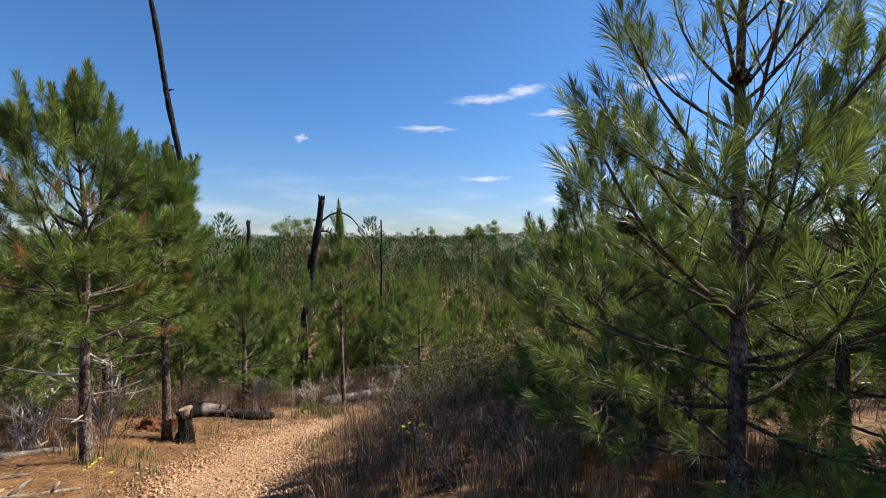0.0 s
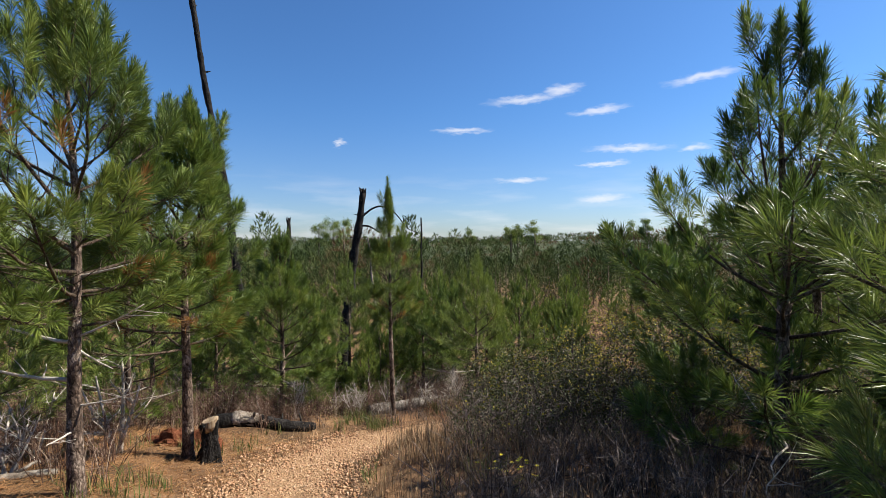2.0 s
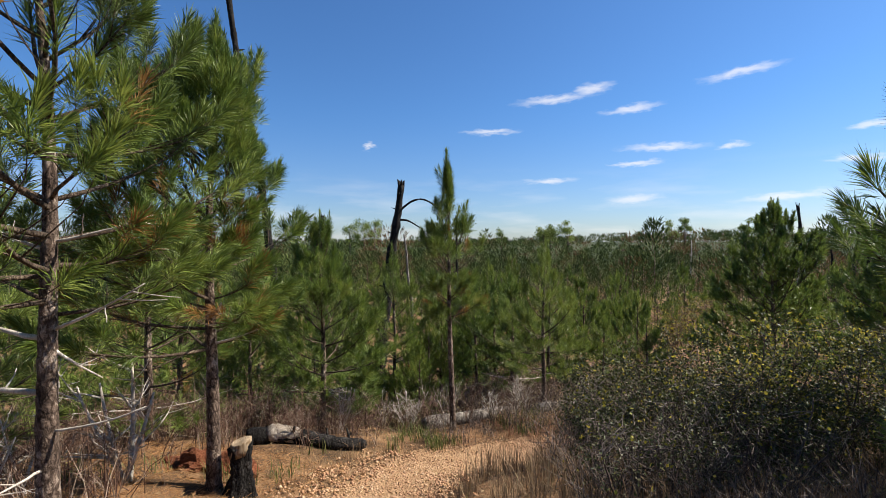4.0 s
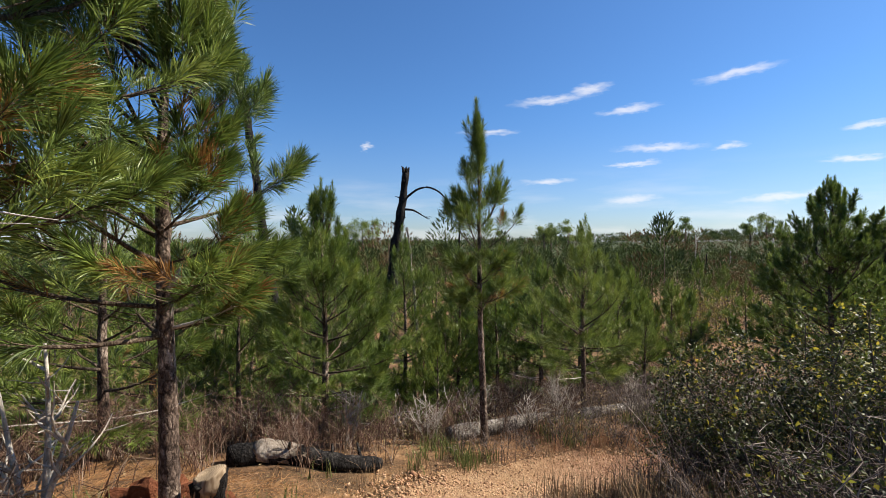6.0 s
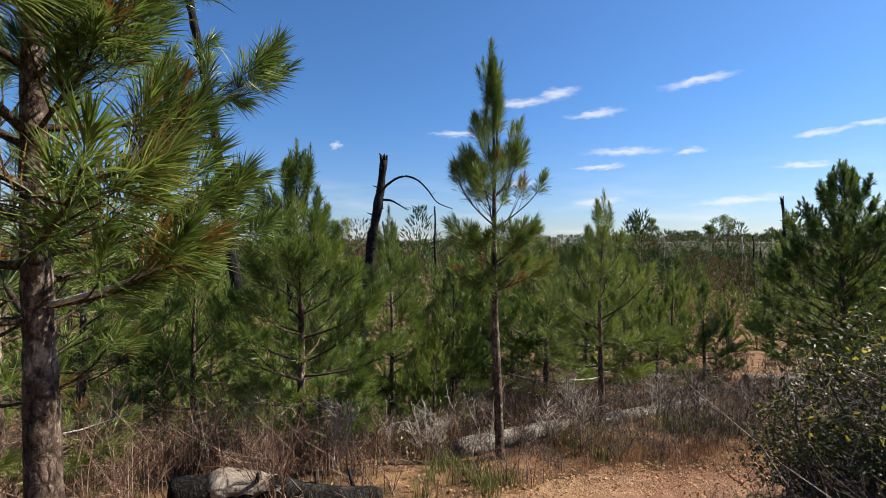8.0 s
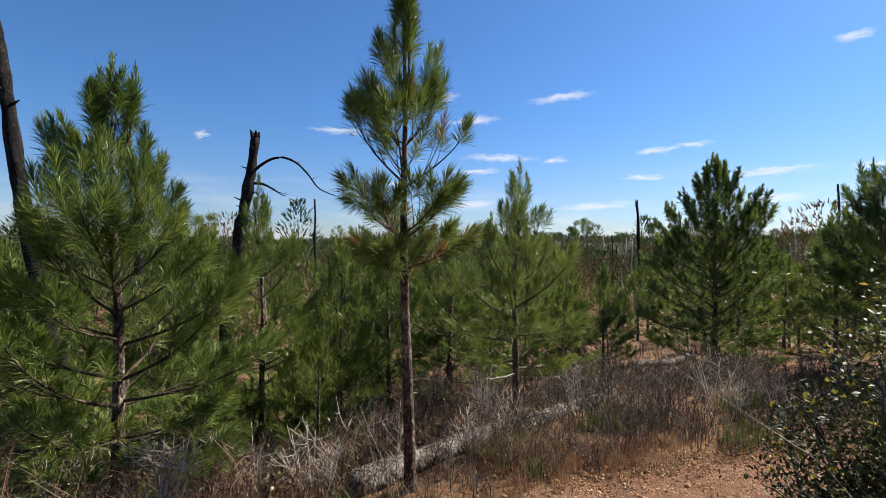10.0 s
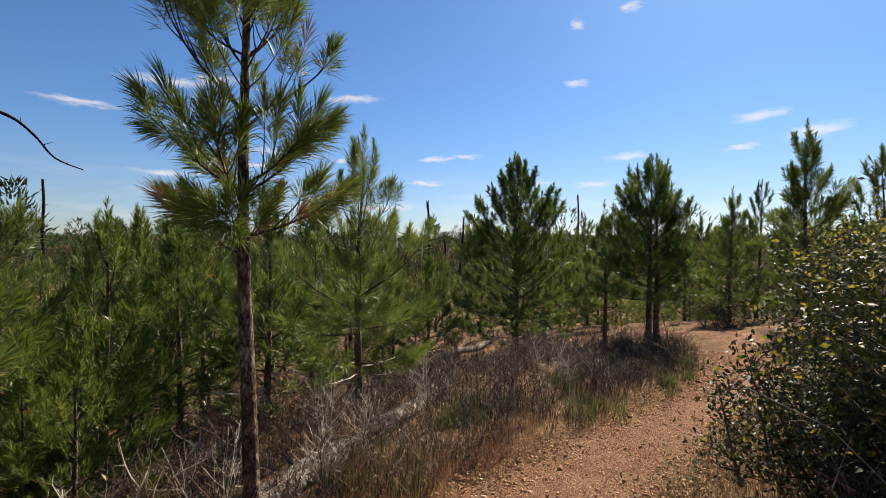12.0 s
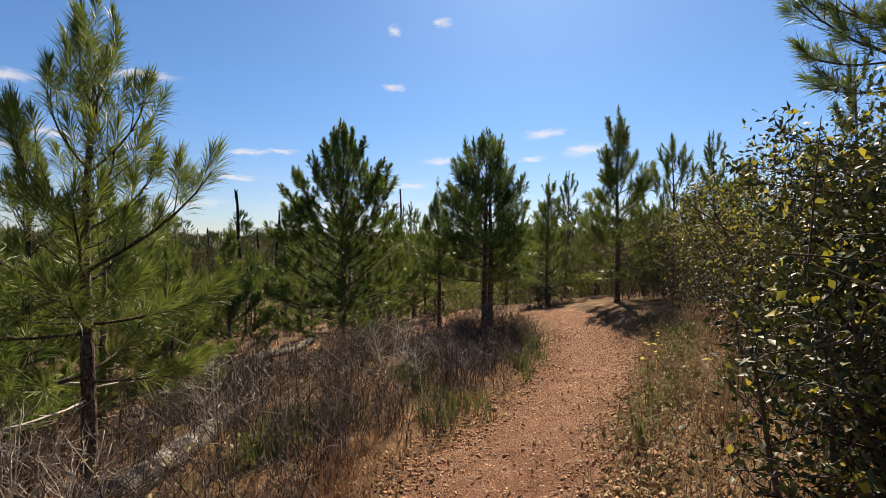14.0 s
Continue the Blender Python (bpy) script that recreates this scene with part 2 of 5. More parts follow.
def trail_material():
    a = Mat("trail_dirt", 0.95, 0.08)
    big, mid, fine = a.noise(0.5, 4), a.noise(4.5, 6, None, 0.65), a.noise(60, 6, None, 0.75)
    grit = a.noise(190, 3, None, 0.8)
    c = a.ramp(mid, (0.3, (0.21, 0.105, 0.066)), (0.5, (0.32, 0.175, 0.113)), (0.7, (0.42, 0.265, 0.175)))
    c = a.mix(a.ramp(big, (0.42, (0, 0, 0)), (0.62, (0.5, 0.5, 0.5))), c, (0.33, 0.19, 0.117))
    sp = a.nt.nodes.new("ShaderNodeSeparateXYZ")
    a.link(a.geo.outputs["Position"], sp.inputs[0])
    run = a.nt.nodes.new("ShaderNodeMapRange")
    a.link(sp.outputs[1], run.inputs[0])
    run.inputs[1].default_value, run.inputs[2].default_value = 9.3, 7.6
    turn = a.nt.nodes.new("ShaderNodeMapRange")
    a.link(sp.outputs[0], turn.inputs[0])
    turn.inputs[1].default_value, turn.inputs[2].default_value = -0.5, -1.9
    c = a.mix(a.math("MAXIMUM", run.outputs[0], turn.outputs[0]), c, a.ramp(mid, (0.3, (0.40, 0.244, 0.132)), (0.55, (0.50, 0.33, 0.19)), (0.75, (0.56, 0.40, 0.25))))
    c = a.mix(0.9, c, a.ramp(fine, (0.3, (0.45, 0.42, 0.4)), (0.62, (1.15, 1.12, 1.1))), "MULTIPLY")
    c = a.mix(0.6, c, a.ramp(grit, (0.35, (0.6, 0.56, 0.52)), (0.65, (1.2, 1.2, 1.2))), "MULTIPLY")
    h = a.math("ADD", a.math("MULTIPLY", fine, 1.0), a.math("MULTIPLY", grit, 0.35))
    return a.colour(c).bump(h, 1.0, 0.05).m


def stone_material():
    a = Mat("gravel_stone", 0.9, 0.2)
    c = a.ramp(a.geo.outputs["Random Per Island"], (0.0, (0.24, 0.125, 0.07)), (0.35, (0.37, 0.21, 0.118)), (0.75, (0.45, 0.28, 0.165)), (1.0, (0.52, 0.36, 0.23)))
    c = a.mix(0.6, c, a.ramp(a.noise(60), (0.3, (0.6, 0.58, 0.55)), (0.6, (1.05, 1.05, 1.05))), "MULTIPLY")
    return a.colour(c).bump(a.noise(90), 0.5, 0.004).m


def island_material(name, stops, rough=0.75, trans=0.0, spec=0.12):
    a = Mat(name, rough, spec)
    n = len(stops)
    c = a.ramp(a.geo.outputs["Random Per Island"], *[(i / max(1, n - 1), s) for i, s in enumerate(stops)])
    c = a.mix(0.6, c, a.ramp(a.noise(5), (0.35, (0.62, 0.62, 0.62)), (0.65, (1.15, 1.15, 1.15))), "MULTIPLY")
    a.colour(c)
    if trans:
        a.translucent(trans, c)
    return a.m


M_ground, M_trail, M_stone = ground_material(), trail_material(), stone_material()
M_twig = island_material("dry_twigs", [(0.031, 0.024, 0.021), (0.068, 0.053, 0.046), (0.117, 0.091, 0.081), (0.306, 0.256, 0.225)], 0.85)
M_twig_red = island_material("rusty_twigs", [(0.044, 0.025, 0.019), (0.098, 0.051, 0.035), (0.146, 0.086, 0.058), (0.321, 0.244, 0.186)], 0.85)
M_grass_dry = island_material("dry_grass", [(0.110, 0.074, 0.046), (0.221, 0.152, 0.087), (0.276, 0.166, 0.097), (0.405, 0.313, 0.184)], 0.7, 0.25)
M_grass_rust = island_material("rusty_grass", [(0.272, 0.128, 0.068), (0.360, 0.208, 0.120), (0.320, 0.176, 0.112)], 0.7, 0.25)
M_grass_green = island_material("green_weeds", [(0.060, 0.098, 0.022), (0.105, 0.135, 0.038), (0.150, 0.158, 0.053), (0.210, 0.180, 0.075)], 0.6, 0.3)
M_weed = island_material("withering_weeds", [(0.090, 0.090, 0.036), (0.180, 0.144, 0.064), (0.296, 0.226, 0.118), (0.378, 0.306, 0.180)], 0.6, 0.25)
M_leaf = island_material("evergreen_leaves", [(0.022, 0.033, 0.011), (0.045, 0.059, 0.017), (0.075, 0.087, 0.023), (0.098, 0.081, 0.032)], 0.5, 0.15, 0.2)
M_leaf_yellow = island_material("yellowing_leaves", [(0.122, 0.141, 0.028), (0.318, 0.281, 0.037), (0.421, 0.337, 0.047), (0.150, 0.178, 0.037)], 0.55, 0.45, 0.15)
M_leaf_brown = island_material("autumn_leaves", [(0.072, 0.036, 0.018), (0.120, 0.060, 0.028), (0.096, 0.068, 0.032), (0.152, 0.100, 0.040)], 0.6, 0.3)
M_litter = island_material("leaf_litter", [(0.240, 0.128, 0.064), (0.336, 0.200, 0.096), (0.176, 0.096, 0.056), (0.400, 0.288, 0.160)], 0.8, 0.1)
M_straw = island_material("pine_straw", [(0.42, 0.24, 0.10), (0.306, 0.145, 0.060), (0.425, 0.238, 0.111), (0.238, 0.119, 0.060)], 0.75, 0.1)
M_flower = island_material("yellow_petals", [(0.75, 0.60, 0.03), (0.85, 0.70, 0.06)], 0.5, 0.3)
M_cone = bark_material("pine_cone", (0.02, 0.014, 0.01), (0.05, 0.032, 0.02), (0.12, 0.08, 0.05), 2.0)


def clay_material():
    a = Mat("red_clay", 0.95, 0.08)
    c = a.ramp(a.noise(7, 6, None, 0.7), (0.3, (0.085, 0.034, 0.020)), (0.52, (0.19, 0.068, 0.034)), (0.7, (0.27, 0.11, 0.058)))
    return a.colour(c).bump(a.noise(22, 6, None, 0.75), 1.0, 0.06).m


M_clay = clay_material()

# ---- terrain ----
TRAIL = [(1.0, -8.0), (0.6, -3.0), (0.0, 0.0), (-0.57, 1.5), (-1.34, 2.8), (-1.9, 3.8), (-2.27, 4.64), (-2.65, 6.3), (-2.75, 7.4), (-2.45, 8.5),
         (-1.5, 9.3), (-0.4, 9.7), (0.6, 9.85), (1.7, 9.97), (2.9, 10.0), (4.1, 10.15), (5.7, 10.7), (7.2, 11.5), (8.1, 12.6), (8.2, 13.9), (7.5, 15.4), (6.7, 17.6)]
_TA = np.array(TRAIL)


def smooth(a, b, v):
    t = np.clip((v - a) / (b - a), 0, 1)
    return t * t * (3 - 2 * t)


def trail_distance(x, y):
    x, y = np.asarray(x, float), np.asarray(y, float)
    d = np.full(x.shape, 1e9)
    for a, b in zip(_TA[:-1], _TA[1:]):
        ab = b - a
        t = np.clip(((x - a[0]) * ab[0] + (y - a[1]) * ab[1]) / (ab @ ab), 0, 1)
        d = np.minimum(d, np.hypot(x - a[0] - t * ab[0], y - a[1] - t * ab[1]))
    return d


def waves(x, y, k, s):
    """A cheap rolling unevenness."""
    return (np.sin(k * x + s) * np.cos(1.3 * k * y - 2 * s) + np.sin(0.7 * k * (x + y) + 3 * s) * np.cos(1.1 * k * (x - y) + s)) * 0.5


def ground_z(x, y):
    x, y = np.asarray(x, float), np.asarray(y, float)
    u, v = np.clip(x, -16, 16) / 10, np.clip(y, -6, 24) / 10
    d = trail_distance(x, y)
    near = (0.205 - 0.048 * u - 1.467 * v - 0.610 * u * u + 0.321 * u * v - 0.730 * v * v + 0.027 * u ** 3 + 0.257 * u * u * v + 0.024 * u * v * v + 0.203 * v ** 3
            - 0.459 * np.exp(-(d / 1.3) ** 2) * np.clip((y - 1) / 5, 0, 1) * np.clip((8 - x) / 4, 0, 1))
    near = near - 0.8 * smooth(9.2, 13.0, y) * smooth(1.6, 4.2, -x)
    r = np.hypot(x, y - 8)
    far = -5.6 + 3.2 * smooth(20, 90, x) + 5.0 * smooth(0, -40, y) + 3.0 * smooth(60, 320, r) + 0.7 * waves(x, y, 0.045, 1.0) + 1.2 * waves(x, y, 0.011, 2.0) * smooth(80, 250, r)
    k = smooth(13, 30, r)
    bumps = (0.035 * waves(x, y, 4.1, 0.4) + 0.02 * waves(x, y, 9.0, 1.7)) * (0.35 + 0.65 * smooth(0.6, 1.3, d))
    return near * (1 - k) + far * k + bumps


def gz(x, y):
    return float(ground_z(x, y))


def mesh_from(name, v, f, mat=None, soft=False):
    """A mesh from arrays of vertices and of triangles or quads."""
    v, f = np.asarray(v, np.float32), np.asarray(f, np.int32)
    me = bpy.data.meshes.new(name)
    n, k = f.shape
    me.vertices.add(len(v))
    me.vertices.foreach_set("co", v.ravel())
    me.loops.add(n * k)
    me.loops.foreach_set("vertex_index", f.ravel())
    me.polygons.add(n)
    me.polygons.foreach_set("loop_start", np.arange(0, n * k, k, dtype=np.int32))
    if soft:
        me.polygons.foreach_set("use_smooth", np.ones(n, bool))
    me.update(calc_edges=True)
    if mat:
        me.materials.append(mat)
    return me


def thing(name, place, label, category, group="", kind="", turn=0.0, size=1.0):
    ob = new(name)
    ob.empty_display_size = 0.1
    ob.matrix_basis = pose(*place, 0, 0, turn) @ Matrix.Diagonal((size, size, size, 1))
    return tagged(ob, label, category, group, kind)


def part(name, me, parent, label=""):
    ob = new(name, me)
    ob.parent = parent
    return tagged(ob, label) if label else ob


def stuff(name, v, f, mat, label, category, soft=False):
    return tagged(new(name, mesh_from(name, v, f, mat, soft)), label, category, kind="stuff")


class Soup:
    """Collects pieces with numbered vertices into one mesh."""

    def __init__(self):
        self.v, self.f, self.n = [], [], 0

    def add(self, v, f):
        v, f = np.asarray(v, float).reshape(-1, 3), np.asarray(f, int)
        self.v.append(v)
        self.f.append(f + self.n)
        self.n += len(v)

    def data(self):
        return np.concatenate(self.v), np.concatenate(self.f)


# the ground: one sheet, fine near the trail and coarse towards the horizon
def axis(centre, n, reach, fine):
    s = np.linspace(-1, 1, n)
    k = 9.5
    return centre + np.sinh(k * s) / np.sinh(k) * reach + s * fine


_xs, _ys = axis(0.0, 261, 2400, 17), axis(7.0, 261, 2400, 17)
_X, _Y = np.meshgrid(_xs, _ys)
_V = np.stack([_X, _Y, ground_z(_X, _Y)], -1).reshape(-1, 3)
_i = np.arange(261 * 261).reshape(261, 261)
_F = np.stack([_i[:-1, :-1], _i[:-1, 1:], _i[1:, 1:], _i[1:, :-1]], -1).reshape(-1, 4)
tagged(new("ground", mesh_from("ground", _V, _F, M_ground, True)), "sloping forest floor of rust pine straw, dry litter and bare soil", "ground", kind="structure")


def resample(points, step):
    p = np.array(points, float)
    # Catmull-Rom through the points
    out = []
    for i in range(len(p) - 1):
        a, b, c, d = p[max(i - 1, 0)], p[i], p[i + 1], p[min(i + 2, len(p) - 1)]
        n = max(2, int(np.linalg.norm(c - b) / step))
        for t in np.linspace(0, 1, n, endpoint=False):
            out.append(0.5 * (2 * b + (c - a) * t + (2 * a - 5 * b + 4 * c - d) * t * t + (3 * b - a - 3 * c + d) * t ** 3))
    out.append(p[-1])
    return np.array(out)


def build_trail():
    c = resample(TRAIL, 0.08)
    tan = np.gradient(c, axis=0)
    tan /= np.linalg.norm(tan, axis=1)[:, None]
    nor = np.stack([-tan[:, 1], tan[:, 0]], -1)
    s = np.arange(len(c)) * 0.08
    wl = 0.78 + 0.13 * np.sin(s * 1.1) + 0.09 * np.sin(s * 3.7 + 1) + 0.05 * np.sin(s * 9.1)
    wr = 0.74 + 0.12 * np.sin(s * 0.9 + 2) + 0.10 * np.sin(s * 4.3) + 0.05 * np.sin(s * 8.3 + 1)
    narrow = 1 - 0.45 * smooth(4.0, 7.0, c[:, 0])
    wl, wr = wl * narrow, wr * narrow
    rows, m = [], 15
    for j in range(m):
        k = -1 + 2 * j / (m - 1)
        off = np.where(k > 0, wl * k, wr * k)
        p = c + nor * off[:, None]
        z = ground_z(p[:, 0], p[:, 1]) + 0.028 - 0.06 * abs(k) ** 4
        rows.append(np.stack([p[:, 0], p[:, 1], z], -1))
    V = np.stack(rows, 1).reshape(-1, 3)
    i = np.arange(len(c) * m).reshape(len(c), m)
    F = np.stack([i[:-1, :-1], i[1:, :-1], i[1:, 1:], i[:-1, 1:]], -1).reshape(-1, 4)[:, ::-1]
    tagged(new("trail", mesh_from("trail", V, F, M_trail, True)), "narrow footpath of orange gravel and packed reddish dirt", "footpath", kind="structure")


build_trail()

# ---- wood, needles and leaves ----
UP = np.array((0.0, 0.0, 1.0))


def unit(v):
    v = np.asarray(v, float)
    return v / np.maximum(np.linalg.norm(v, axis=-1, keepdims=True), 1e-9)


def tube(points, radii, sides=6, rough=0.0, rng=None, cap=True):
    """A tapered round limb along points, as triangles."""
    p, r = np.asarray(points, float), np.asarray(radii, float)
    n = len(p)
    t = unit(np.gradient(p, axis=0))
    ref = np.array((1.0, 0, 0)) if abs(t[:, 0]).mean() < 0.8 else np.array((0, 1.0, 0))
    u = unit(np.cross(t, ref))
    w = np.cross(t, u)
    a = np.arange(sides) * 2 * np.pi / sides
    ring = u[:, None] * np.cos(a)[None, :, None] + w[:, None] * np.sin(a)[None, :, None]
    rr = np.repeat(r[:, None], sides, 1)
    if rough and rng is not None:
        rr = rr * (1 + rough * rng.uniform(-1, 1, rr.shape))
    v = (p[:, None] + ring * rr[..., None]).reshape(-1, 3)
    i = np.arange(n * sides).reshape(n, sides)
    j = np.roll(i, -1, 1)
    a1 = np.stack([i[:-1], j[:-1], j[1:]], -1).reshape(-1, 3)
    a2 = np.stack([i[:-1], j[1:], i[1:]], -1).reshape(-1, 3)
    f = [a1, a2]
    if cap:
        v = np.concatenate([v, p[:1], p[-1:]])
        c0, c1 = n * sides, n * sides + 1
        f.append(np.stack([j[0], i[0], np.full(sides, c0)], -1))
        f.append(np.stack([i[-1], j[-1], np.full(sides, c1)], -1))
    return v, np.concatenate(f)


def needles(shoots, rng, count, length, width, bent=True, spread=(62, 8)):
    """Long needles round each shoot: (start, direction, length, scale) rows."""
    S = np.array([[*p, *d, l, k] for p, d, l, k in shoots])
    idx = np.repeat(np.arange(len(S)), count)
    n = len(idx)
    s = rng.uniform(0, 1, n) ** 0.8
    ax = S[idx, 3:6]
    base = S[idx, 0:3] + ax * (S[idx, 6] * s)[:, None]
    ang = np.radians(spread[0] + (spread[1] - spread[0]) * s + rng.normal(0, 9, n))
    rnd = unit(rng.normal(size=(n, 3)))
    rad = unit(rnd - ax * (rnd * ax).sum(1)[:, None])
    d = unit(ax * np.cos(ang)[:, None] + rad * np.sin(ang)[:, None])
    L = length * S[idx, 7] * rng.uniform(0.7, 1.12, n)
    side = unit(np.cross(d, unit(rng.normal(size=(n, 3))))) * (width / 2)
    if not bent:
        v = np.stack([base - side, base + side, base + d * L[:, None]], 1).reshape(-1, 3)
        return v, np.arange(3 * n).reshape(-1, 3)
    mid = base + d * (L * 0.5)[:, None] + UP * (L * 0.03)[:, None]
    tip = base + d * L[:, None] - UP * (L * 0.09)[:, None]
    v = np.stack([base, mid - side, mid + side, tip], 1).reshape(-1, 3)
    f = np.array([[0, 2, 1], [1, 2, 3]])[None] + (np.arange(n) * 4)[:, None, None]
    return v, f.reshape(-1, 3)


def bough(start, azim, elev, length, lift, rng, r0, sway=0.08, n=7):
    """The centre line of a limb that bends upwards towards its tip."""
    p, pts = np.array(start, float), []
    for i in range(n):
        pts.append(p.copy())
        e = elev + lift * (i / (n - 1)) ** 1.5
        a = azim + rng.normal(0, sway)
        p = p + np.array((math.cos(a) * math.cos(e), math.sin(a) * math.cos(e), math.sin(e))) * length / (n - 1)
    pts = np.array(pts)
    return pts, np.linspace(r0, r0 * 0.32, n)


def trunk_line(h, lean, rng, n):
    z = np.linspace(0, h, n)
    a, b = rng.uniform(0, 6, 2)
    x = lean[0] * z / h + 0.018 * np.sin(z * 1.7 + a) * z / h * 2
    y = lean[1] * z / h + 0.018 * np.sin(z * 1.4 + b) * z / h * 2
    return np.stack([x, y, z], -1)


def make_pine(seed, h, crown=0.3, radius=1.0, r0=0.06, lean=(0, 0), detail=2, dead_limbs=3, brown=0.0, open_top=0.0, fullness=1.0, spacing=0.34, cones=(), per=120, wide=0.0060, rusty=-9.0, root=None, fill=0.75, steep=0.0, stubs=(), rust=()):
    """The meshes of a young long-needled pine: trunk, limbs, living and dead needles, cones."""
    rng = np.random.default_rng(seed)
    n = int(h / (0.045 if detail == 2 else 0.4)) + 4
    line = trunk_line(h - 0.60, lean, rng, n)
    f = np.linspace(0, 1, n)
    rad = r0 * (1 - f) ** 0.8 + 0.006 + 0.35 * r0 * np.exp(-f * h / 0.10)
    trunk = tube(line, rad, 18 if detail == 2 else 6, 0.07 if detail == 2 else 0.04, rng)

    def on(z):
        k = min(max(z / (h - 0.60), 0), 1) * (n - 1)
        i = min(int(k), n - 2)
        return line[i] + (line[i + 1] - line[i]) * (k - i)

    limbs, shoots, dead = [], [], []
    z = crown * h
    az0 = rng.uniform(0, 6.28)
    while z < h - 0.66:
        q = (z - crown * h) / (h - 0.55 - crown * h)
        prof = (0.6 + 0.4 * min(1, q / 0.2)) * (1 - q) ** 0.85 + 0.25
        k = rng.integers(3, 6) if q < 0.72 else rng.integers(2, 5)
        if open_top and 0.35 < q < 0.8:
            k = max(2, int(k * (1 - open_top)))
        az0 += rng.uniform(0.5, 1.2)
        for i in range(k):
            L = radius * prof * rng.uniform(0.72, 1.12)
            a = az0 + 6.283 * i / k + rng.normal(0, 0.22)
            el = radians(2 + steep + (64 - steep) * q + rng.normal(0, 7))
            lift = radians(rng.uniform(25, 50))
            while root is not None and L > 0.25 and float(trail_distance(root[0] + math.cos(a) * (L + 0.2), root[1] + math.sin(a) * (L + 0.2))) < 0.62:
                L *= 0.85          # limbs over the path are worn back
            pts, rr = bough(on(z + rng.normal(0, 0.04)), a, el, L, lift, rng, 0.005 + 0.0085 * L, n=7 if detail == 2 else 4)
            soup = Soup()
            soup.add(*tube(pts, rr, 6 if detail == 2 else 3, cap=detail == 2))
            ends = [(pts[-1], pts[-1] - pts[-2], 1.0)]
            for at in ((0.28, 0.46, 0.64, 0.82) if detail == 2 else (0.45, 0.75)):
                for sg in (-1, 1):
                    if rng.random() > (0.9 if q < 0.55 else 0.6 if q < 0.7 else 0.2) * fullness:
                        continue
                    kk = at * (len(pts) - 1)
                    j = int(kk)
                    o = pts[j] + (pts[j + 1] - pts[j]) * (kk - j)
                    bl = L * (1.0 - at) * rng.uniform(0.45, 0.8) + 0.08
                    bp, br = bough(o, a + sg * rng.uniform(0.5, 0.95), el + rng.uniform(0.0, 0.35), bl, lift, rng, 0.005, n=4)
                    if detail == 2:
                        soup.add(*tube(bp, br, 4, cap=False))
                    ends.append((bp[-1], bp[-1] - bp[-2], 0.9))
            for at in ((0.5, 0.78) if detail == 2 else (0.6, 0.85)) if q < fill else ():
                kk = at * (len(pts) - 1)
                j = int(kk)
                ends.append((pts[j] + (pts[j + 1] - pts[j]) * (kk - j), pts[j + 1] - pts[j] + rng.normal(0, 0.05, 3) * L, 0.9))
            if q >= 0.72:          # candles: one long brush on every upper limb
                ends += [(pts[-1] - (pts[-1] - pts[-2]) * 0.9, pts[-1] - pts[-2], 0.95), (pts[-2] - (pts[-1] - pts[-2]) * 0.4, pts[-1] - pts[-2], 0.8)]
            scorched = any(abs(z - rz) < 0.28 and math.cos(a - radians(ra)) > 0.75 for rz, ra in rust)
            for o, d, sc in ends:
                d = unit(unit(d) + UP * (0.10 + 0.9 * q) + rng.normal(0, 0.12, 3))
                sc = sc * (1 - 0.5 * max(0, q - 0.45))
                ln = rng.uniform(0.12, 0.23) * (0.9 + 0.8 * q)
                row = (o - d * ln * 0.55, d, ln * 1.1, sc * rng.uniform(0.85, 1.1))
                (dead if rng.random() < (0.38 if scorched and sc > 0.85 else 0.5 if abs(z - rusty) < 0.18 and sc > 0.85 else brown * (1.6 if q < 0.35 else 0.25)) else shoots).append(row)
            limbs.append(soup.data())
        z += spacing * rng.uniform(0.8, 1.2)
    # bare snapped limbs under the crown
    bare = []
    for i in range(dead_limbs if detail == 2 else 0):
        zz = h * rng.uniform(0.12, crown + 0.06)
        L = radius * rng.uniform(0.35, 0.95)
        a = rng.uniform(0, 6.28)
        while root is not None and L > 0.25 and float(trail_distance(root[0] + math.cos(a) * L, root[1] + math.sin(a) * L)) < 0.95:
            L *= 0.85
        pts, rr = bough(on(zz), a, radians(rng.uniform(-4, 16)), L, radians(rng.uniform(-8, 22)), rng, 0.010, 0.14)
        s = Soup()
        s.add(*tube(pts, rr, 5))
        for _ in range(3):
            j = rng.integers(2, 6)
            bp, br = bough(pts[j], rng.uniform(0, 6.28), rng.uniform(-0.3, 0.6), L * rng.uniform(0.15, 0.35), 0.2, rng, 0.004, n=4)
            s.add(*tube(bp, br, 4, cap=False))
        bare.append(s.data())
    for zz, sa, se, L, r in stubs:          # bare limbs that stand out
        pts, rr = bough(on(zz), radians(sa), radians(se), L, radians(12), rng, r, 0.10, 8)
        s = Soup()
        s.add(*tube(pts, rr, 6))
        for _ in range(3):
            j = rng.integers(2, 7)
            bp, br = bough(pts[j], radians(sa) + rng.choice((-1, 1)) * rng.uniform(0.4, 0.9), rng.uniform(-0.4, 0.6), L * rng.uniform(0.2, 0.4), 0.2, rng, r * 0.4, n=4)
            s.add(*tube(bp, br, 4, cap=False))
        bare.append(s.data())
    # leader and the candles round it
    top = line[-1]
    shoots.append((top - UP * 0.12, UP, 0.56, 0.80))
    shoots.append((top + UP * 0.06, UP, 0.44, 0.68))
